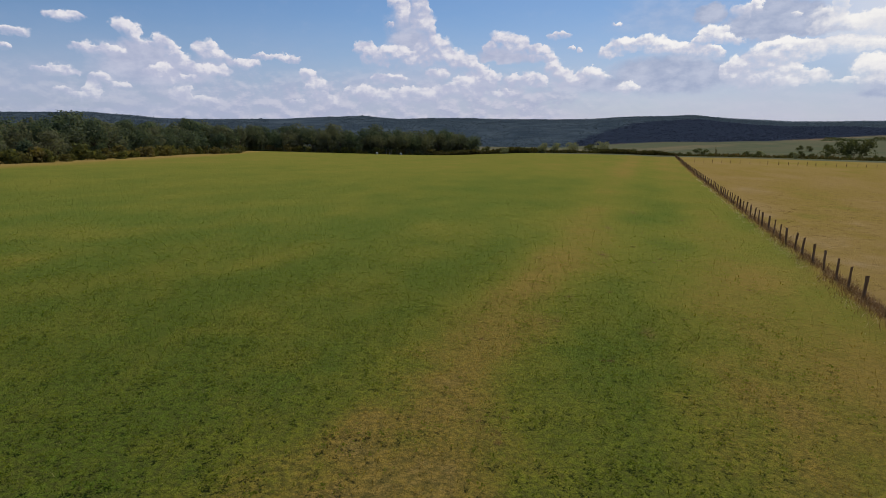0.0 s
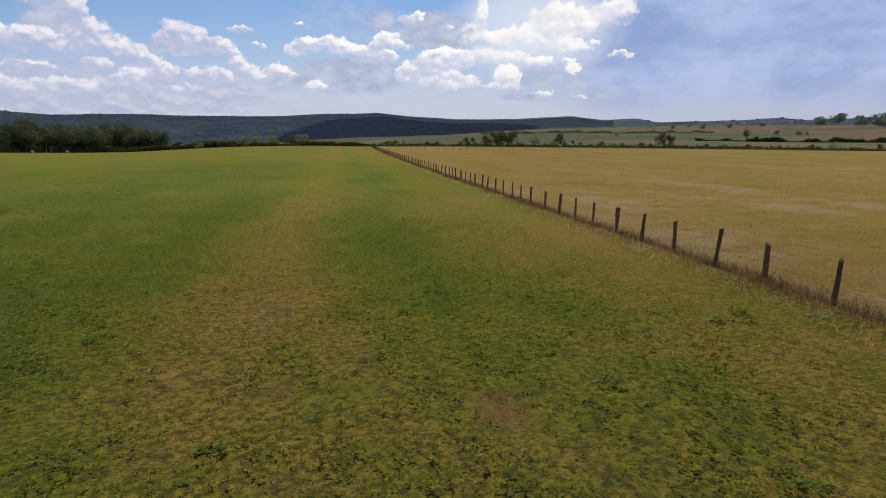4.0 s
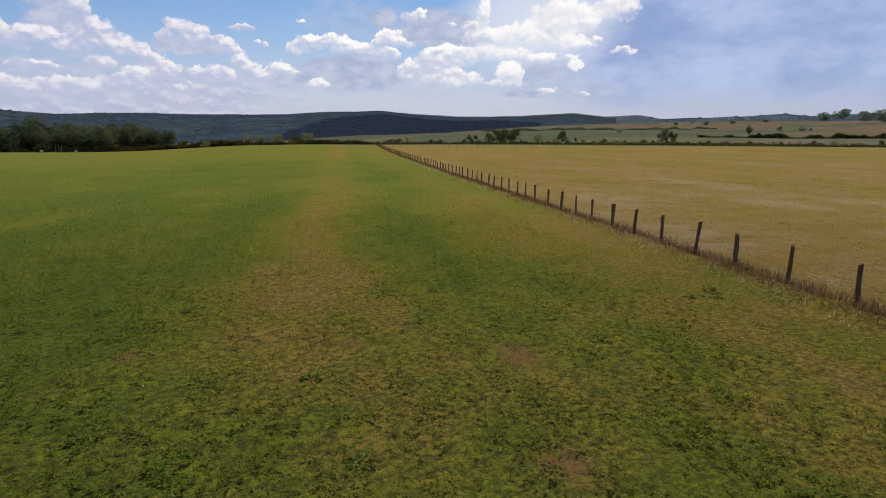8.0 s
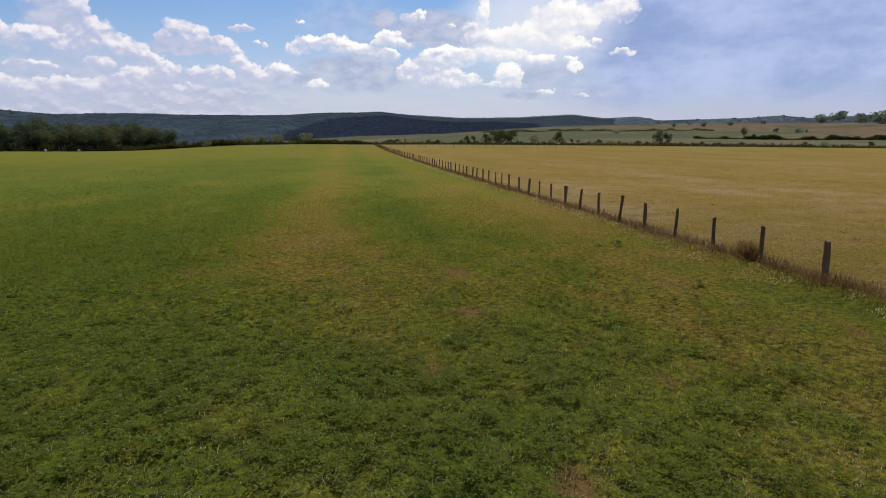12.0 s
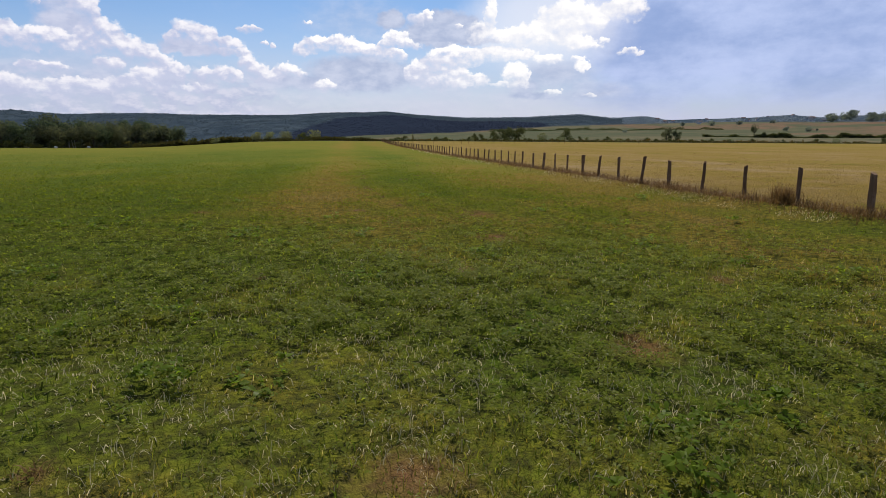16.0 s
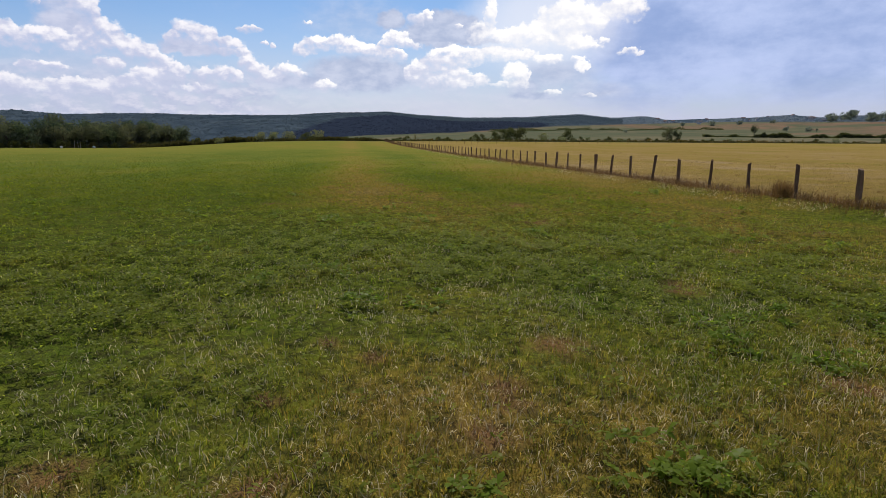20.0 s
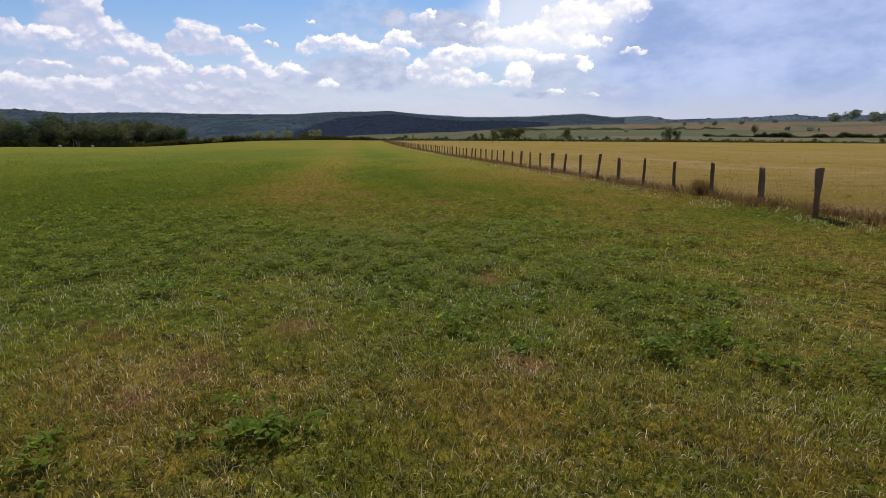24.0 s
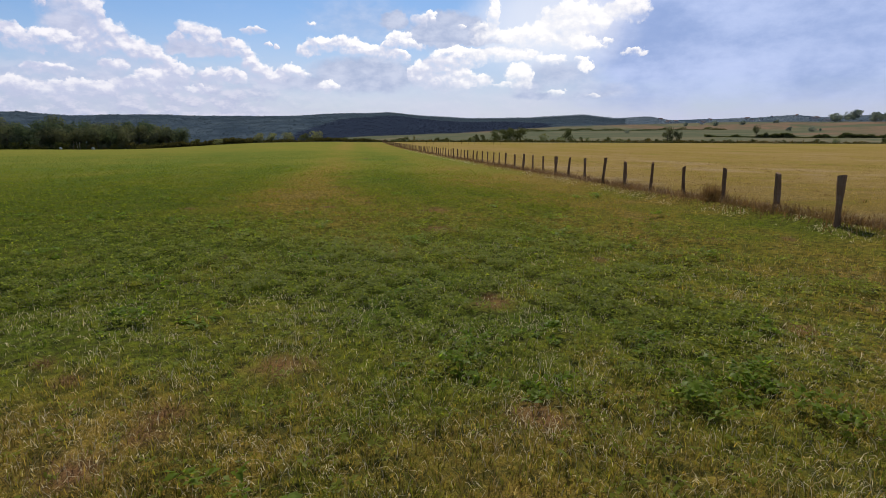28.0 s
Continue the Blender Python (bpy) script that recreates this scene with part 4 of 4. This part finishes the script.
def build_hedgerow():
    r = random.Random(31)
    bush = [crown_mesh(90 + i, 5, 8.5, 1000, 0.36, 0.0, DARK_HEDGE) for i in range(4)]
    blue = [crown_mesh(98 + i, 5, 8.5, 1500, 0.4, 0.0, BUSH_LEAF) for i in range(3)]
    pale = [crown_mesh(95 + i, 5, 9, 1100, 0.34, 0.0, WILLOW) for i in range(3)]
    haze = [crown_mesh(104 + i, 5, 8.5, 1000, 0.4, 0.0, HAZE_TINTED_BUSH) for i in range(3)]
    words = "rounded dark green bush at the far field edge"
    # place, height and how much wider than tall
    for x, y, h, fat, kind in (
        (230, 270, 8.0, 0.8, 0), (227, 273, 6.8, 0.8, 0), (235, 267, 8.2, 0.7, 0), (223, 277, 5.5, 0.8, 0), (252, 263, 4.6, 0.9, 1), (263, 252, 6.8, 0.7, 0), (270, 247, 2.4, 0.7, 0),
        (599, 476, 4.6, 1.3, 0), (489, 242, 4.2, 0.6, 0), (848, 396, 10.5, 0.6, 0), (860, 370, 8.7, 1.05, 0), (864, 362, 6.3, 0.5, 0), (1576, 601, 38, 0.9, 0), (1562, 632, 30, 0.9, 0), (1405, 488, 33, 0.8, 0), (1412, 460, 38, 0.9, 0), (1420, 430, 34, 0.9, 0),
        (1273, 766, 16, 0.9, 0), (1303, 715, 13, 1.1, 0), (1340, 660, 12, 0.9, 0), (1240, 820, 13, 0.8, 0),
        (152, 205, 2.4, 0.7, 1), (117, 227, 1.7, 0.9, 0), (182, 331, 3.0, 1.2, 0), (182, 272, 2.2, 1.1, 1), (205, 190, 1.6, 1.0, 1), (140, 212, 1.5, 1.0, 0), (180, 196, 1.8, 0.9, 0), (215, 168, 1.4, 1.1, 1),
        (63, 244, 4.2, 0.9, 1), (69, 245, 4.4, 0.8, 1), (77, 246, 4.8, 0.9, 1), (85, 246, 4.6, 0.9, 0), (91, 247, 5.8, 0.8, 1), (98, 249, 3.2, 1.1, 0), (105, 246, 3.3, 1.0, 0),
        (110, 245, 2.8, 0.9, 0), (113, 243, 2.2, 0.8, 0), (250, 334, 3.8, 0.7, 0), (254, 331, 3.4, 0.8, 0), (48, 254, 2.6, 1.0, 1), (56, 250, 2.0, 1.2, 0)):
        # past 450 m and again past 700 m, leaf colours paled for haze
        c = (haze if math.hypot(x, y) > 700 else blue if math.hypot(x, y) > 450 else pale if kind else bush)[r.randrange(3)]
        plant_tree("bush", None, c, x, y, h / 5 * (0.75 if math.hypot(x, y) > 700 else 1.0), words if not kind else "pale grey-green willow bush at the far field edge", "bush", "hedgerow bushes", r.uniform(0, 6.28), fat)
    t, c = TREES[2]
    plant_tree("tree", t, c, 318, 217, 0.92, "lone round-headed tree beyond the dry pasture", "tree", "", 1.0, 1.05)
    plant_tree("tree", TREES[0][0], TREES[0][1], 322, 212, 0.78, "lone round-headed tree beyond the dry pasture", "tree", "", 2.6, 0.9)
    t, c = TREES[4]
    plant_tree("tree", t, c, 486, 249, 1.07, "slim upright tree in a distant hedge", "tree", "", 2.0, 0.6)
    plant_tree("sapling", TREES[1][0], crown_mesh(120, 10, 5, 160, 0.5, 0.3, SCRUB), 131, 224, 0.42, "thin half-bare sapling in the hedge", "tree", "", 0.4, 0.6)
    # low brambles all along the far edge of the fields
    def row(name, points, step, tall, wide, label, mat, seed):
        g = np.random.default_rng(seed)
        verts, faces, base = [], [], 0
        for (x0, y0), (x1, y1) in zip(points, points[1:]):
            n = int(math.hypot(x1 - x0, y1 - y0) * step)
            k = g.random(n)
            x, y = x0 + (x1 - x0) * k + g.normal(0, wide, n), y0 + (y1 - y0) * k + g.normal(0, wide, n)
            top = tall * np.clip(3.6 * fbm(x / 11, y / 11, seed, 3) - 1.2, 0.10, 1.4)
            p = np.stack([x, y, height(x, y) + top * g.random(n) ** 0.7], -1)
            d = g.normal(size=(n, 3, 3)) * 0.42
            verts.append((p[:, None] + d).reshape(-1, 3))
            faces.append(np.arange(n * 3).reshape(-1, 3) + base)
            base += n * 3
        tagged(new(name, mesh_of(name, np.vstack(verts), np.vstack(faces), mat)), label, "hedge", kind="stuff")

    belt = [(122, 231), (165, 212), (215, 182), (262, 140), (300, 80)]
    g = np.random.default_rng(207)
    for i in range(46):
        k = 4 * (i + g.random()) / 46
        (x0, y0), (x1, y1) = belt[int(k)], belt[int(k) + 1]
        x, y = x0 + (x1 - x0) * (k % 1), y0 + (y1 - y0) * (k % 1)
        off = g.uniform(2, 26)
        x, y = x + off * x / math.hypot(x, y), y + off * y / math.hypot(x, y)
        kind = pale if g.random() < 0.35 else bush
        plant_tree("bush", None, kind[i % 3], x, y, g.uniform(0.22, 0.62), "low scrubby bush beyond the dry pasture", "bush", "scrub beyond the pasture", g.uniform(0, 6.28), g.uniform(0.6, 1.1))
    row("rough_scrub", [(128, 240), (172, 220), (224, 190), (272, 146), (312, 84)], 22, 0.9, 6.0, "rough grey-brown scrub beyond the dry pasture", BROWN_SCRUB, 206)
    row("bramble_hedge", [(20, 282), (44, 268), (62, 246), (84, 240), (110, 236), (122, 231)], 110, 1.6, 1.5, "low brown bramble hedge along the far field edge", BROWN_SCRUB, 201)
    row("field_margin", [(122, 231), (165, 208), (230, 152), (275, 95), (300, 30)], 22, 0.5, 2.2, "low reddish-brown weeds along the pasture's far edge", BROWN_SCRUB, 204)
    row("field_hedge", [(468, 284), (477, 268), (504, 216), (528, 152), (545, 90)], 120, 2.8, 1.0, "dark clipped hedge between distant fields", DARK_HEDGE, 202)
    row("hill_hedge", [(520, 660), (640, 640), (760, 570), (900, 520)], 30, 3.2, 1.6, "dark hedge across the far slope", DARK_HEDGE, 203)


build_hedgerow()


# ---------------------------------------------------------------- far woods
def build_far_woods():
    g = np.random.default_rng(77)
    n = 150000
    az = -42 + 122 * g.random(n)
    r = 760 + 2400 * g.random(n) ** 0.9
    x, y = EYE_X + r * np.sin(np.radians(az)), EYE_Y + r * np.cos(np.radians(az))
    z = height(x, y)
    el = np.degrees(np.arctan2(z - 2.1, r))
    rise = np.degrees(np.arctan2(height(x * 1.04, y * 1.04) - 2.1, r * 1.04)) > el - 0.02
    keep = (el > wood_edge(az)) & rise
    keep &= ~((np.abs(az + 9.5) < 2.6) & (el > 0.55))                      # a clearing near the crest
    keep &= (az < 55) | (fbm(az / 2.5, r / 400, 15, 3) > 0.42)
    spur = conifer_spur(az, el, r)
    x, y, z, r = x[keep][:52000], y[keep][:52000], z[keep][:52000], r[keep][:52000]
    n = len(x)
    size = (1.1 + 2.6 * g.random(n) ** 2.0) * (0.7 + r / 2600)
    per = 7
    d = g.normal(size=(n, per, 3))
    d /= np.linalg.norm(d, axis=2, keepdims=True)
    d[:, :, 2] = np.abs(d[:, :, 2])
    core = np.stack([x, y, z], -1)[:, None] + d * (0.35 + 0.65 * g.random((n, per, 1))) * size[:, None, None] * np.array([1.3, 1.3, 0.5])
    v = core[:, :, None] + g.normal(size=(n, per, 3, 3)) * np.array([0.62, 0.62, 0.34]) * size[:, None, None, None] * 0.55
    faces = np.arange(n * per * 3).reshape(-1, 3)
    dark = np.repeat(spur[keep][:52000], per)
    # the farthest ridge takes the leaf colour paled most for haze
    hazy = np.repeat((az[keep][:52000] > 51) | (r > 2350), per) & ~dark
    for name, pick, mat, words in (("hazy_woods", hazy, HAZE_TINTED_LEAF, "woodland on the farthest ridge, its leaf colour paled to blue for haze"), ("far_woods", ~dark & ~hazy, FAR_LEAF, "broad-leaved woodland covering the distant hills, leaf colour blued for haze"), ("conifer_wood", dark, DARK_LEAF, "dark conifer plantation on the nearer hill spur")):
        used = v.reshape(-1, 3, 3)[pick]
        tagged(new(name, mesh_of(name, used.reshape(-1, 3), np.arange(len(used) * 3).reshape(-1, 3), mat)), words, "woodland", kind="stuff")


build_far_woods()


# ---------------------------------------------------------------- small things at the far edge
def box(bm, x0, x1, y0, y1, z0, z1):
    v = [bm.verts.new(p) for p in ((x0, y0, z0), (x1, y0, z0), (x1, y1, z0), (x0, y1, z0), (x0, y0, z1), (x1, y0, z1), (x1, y1, z1), (x0, y1, z1))]
    for q in ((3, 2, 1, 0), (4, 5, 6, 7), (0, 1, 5, 4), (1, 2, 6, 5), (2, 3, 7, 6), (3, 0, 4, 7)):
        bm.faces.new([v[i] for i in q])


def house_meshes(w, d, h, roof, mat):
    bm = bmesh.new()
    v = [bm.verts.new(p) for p in ((-w, -d, -1), (w, -d, -1), (w, d, -1), (-w, d, -1), (-w, -d, h), (w, -d, h), (w, d, h), (-w, d, h), (-w, 0, h + roof), (w, 0, h + roof))]
    for q in ((0, 1, 5, 4), (2, 3, 7, 6), (1, 2, 6, 9, 5), (3, 0, 4, 8, 7)):
        bm.faces.new([v[i] for i in q])
    walls = from_bmesh("wall", bm, LIMEWASH)
    bm = bmesh.new()
    for s in (-1, 1):
        e, o = 0.5, 0.25
        pts = [(-w - e, s * (d + e), h - e * roof / d), (w + e, s * (d + e), h - e * roof / d), (w + e, 0, h + roof), (-w - e, 0, h + roof)]
        lo = [bm.verts.new(p) for p in pts]
        hi = [bm.verts.new((p[0], p[1], p[2] + o)) for p in pts]
        bm.faces.new(lo)
        bm.faces.new(hi[::-1])
        for j in range(4):
            bm.faces.new((lo[j], hi[j], hi[(j + 1) % 4], lo[(j + 1) % 4]))
    bmesh.ops.recalc_face_normals(bm, faces=bm.faces)
    return walls, from_bmesh("roof", bm, mat)


def build_village():
    r = random.Random(9)
    styles = [house_meshes(7, 4.5, 5, 3.5, ROOF), house_meshes(9, 5, 4.5, 3.5, SLATE), house_meshes(6, 4, 5.5, 3, ROOF)]
    for i in range(22):
        az, d = r.uniform(54, 72), r.uniform(1700, 2300)
        x, y = EYE_X + d * math.sin(radians(az)), EYE_Y + d * math.cos(radians(az))
        walls, roof = styles[r.randrange(3)]
        house = tagged(new("house"), "small pale village house with a pitched roof on the far slope", "house", "village houses")
        part("wall", walls, house)
        part("roof", roof, house)
        house.location = (x, y, float(height(x, y)))
        house.rotation_euler = (0, 0, r.uniform(0, 3.14))
    walls, roof = house_meshes(2.4, 1.7, 5.6, 1.8, SLATE)
    hut = tagged(new("hut"), "small white-walled hut behind the hedge", "hut")
    part("wall", walls, hut)
    part("roof", roof, hut)
    hut.location = (52.7, 424, float(height(52.7, 424)))
    hut.rotation_euler = (0, 0, 0.6)


def build_wood_foot():
    """Wrapped bales and bleached stakes before the wood."""
    for x, y, w in ((-11.2, 277, 0.46), (0.5, 277.5, 0.50)):
        bm = bmesh.new()
        bmesh.ops.create_cone(bm, cap_ends=True, segments=18, radius1=w, radius2=w, depth=1.25, matrix=pose(0, 0, w * 0.97, 90, 0, 20))
        bmesh.ops.bevel(bm, geom=[e for e in bm.edges if e.calc_face_angle(0) > 1], offset=0.08, segments=2)
        bale = tagged(new("wrapped_bale", from_bmesh("wrapped_bale", bm, WHITE)), "round hay bale in white plastic wrap on the grass", "bale", "wrapped bales")
        bale.location = (x, y, float(height(x, y)))
    for x, y, lean in ((-6.4, 277, 0.10), (-5.2, 277.3, -0.09), (-4.3, 277.1, 0.03)):
        bm = bmesh.new()
        bmesh.ops.create_cone(bm, cap_ends=True, segments=7, radius1=0.09, radius2=0.04, depth=3.4, matrix=pose(0, 0, 1.6, 0, math.degrees(lean), 0))
        stake = tagged(new("stake", from_bmesh("stake", bm, PALE_WOOD)), "pale bleached stake standing before the wood", "post", "stakes before the wood")
        stake.location = (x, y, float(height(x, y)))


build_village()
build_wood_foot()
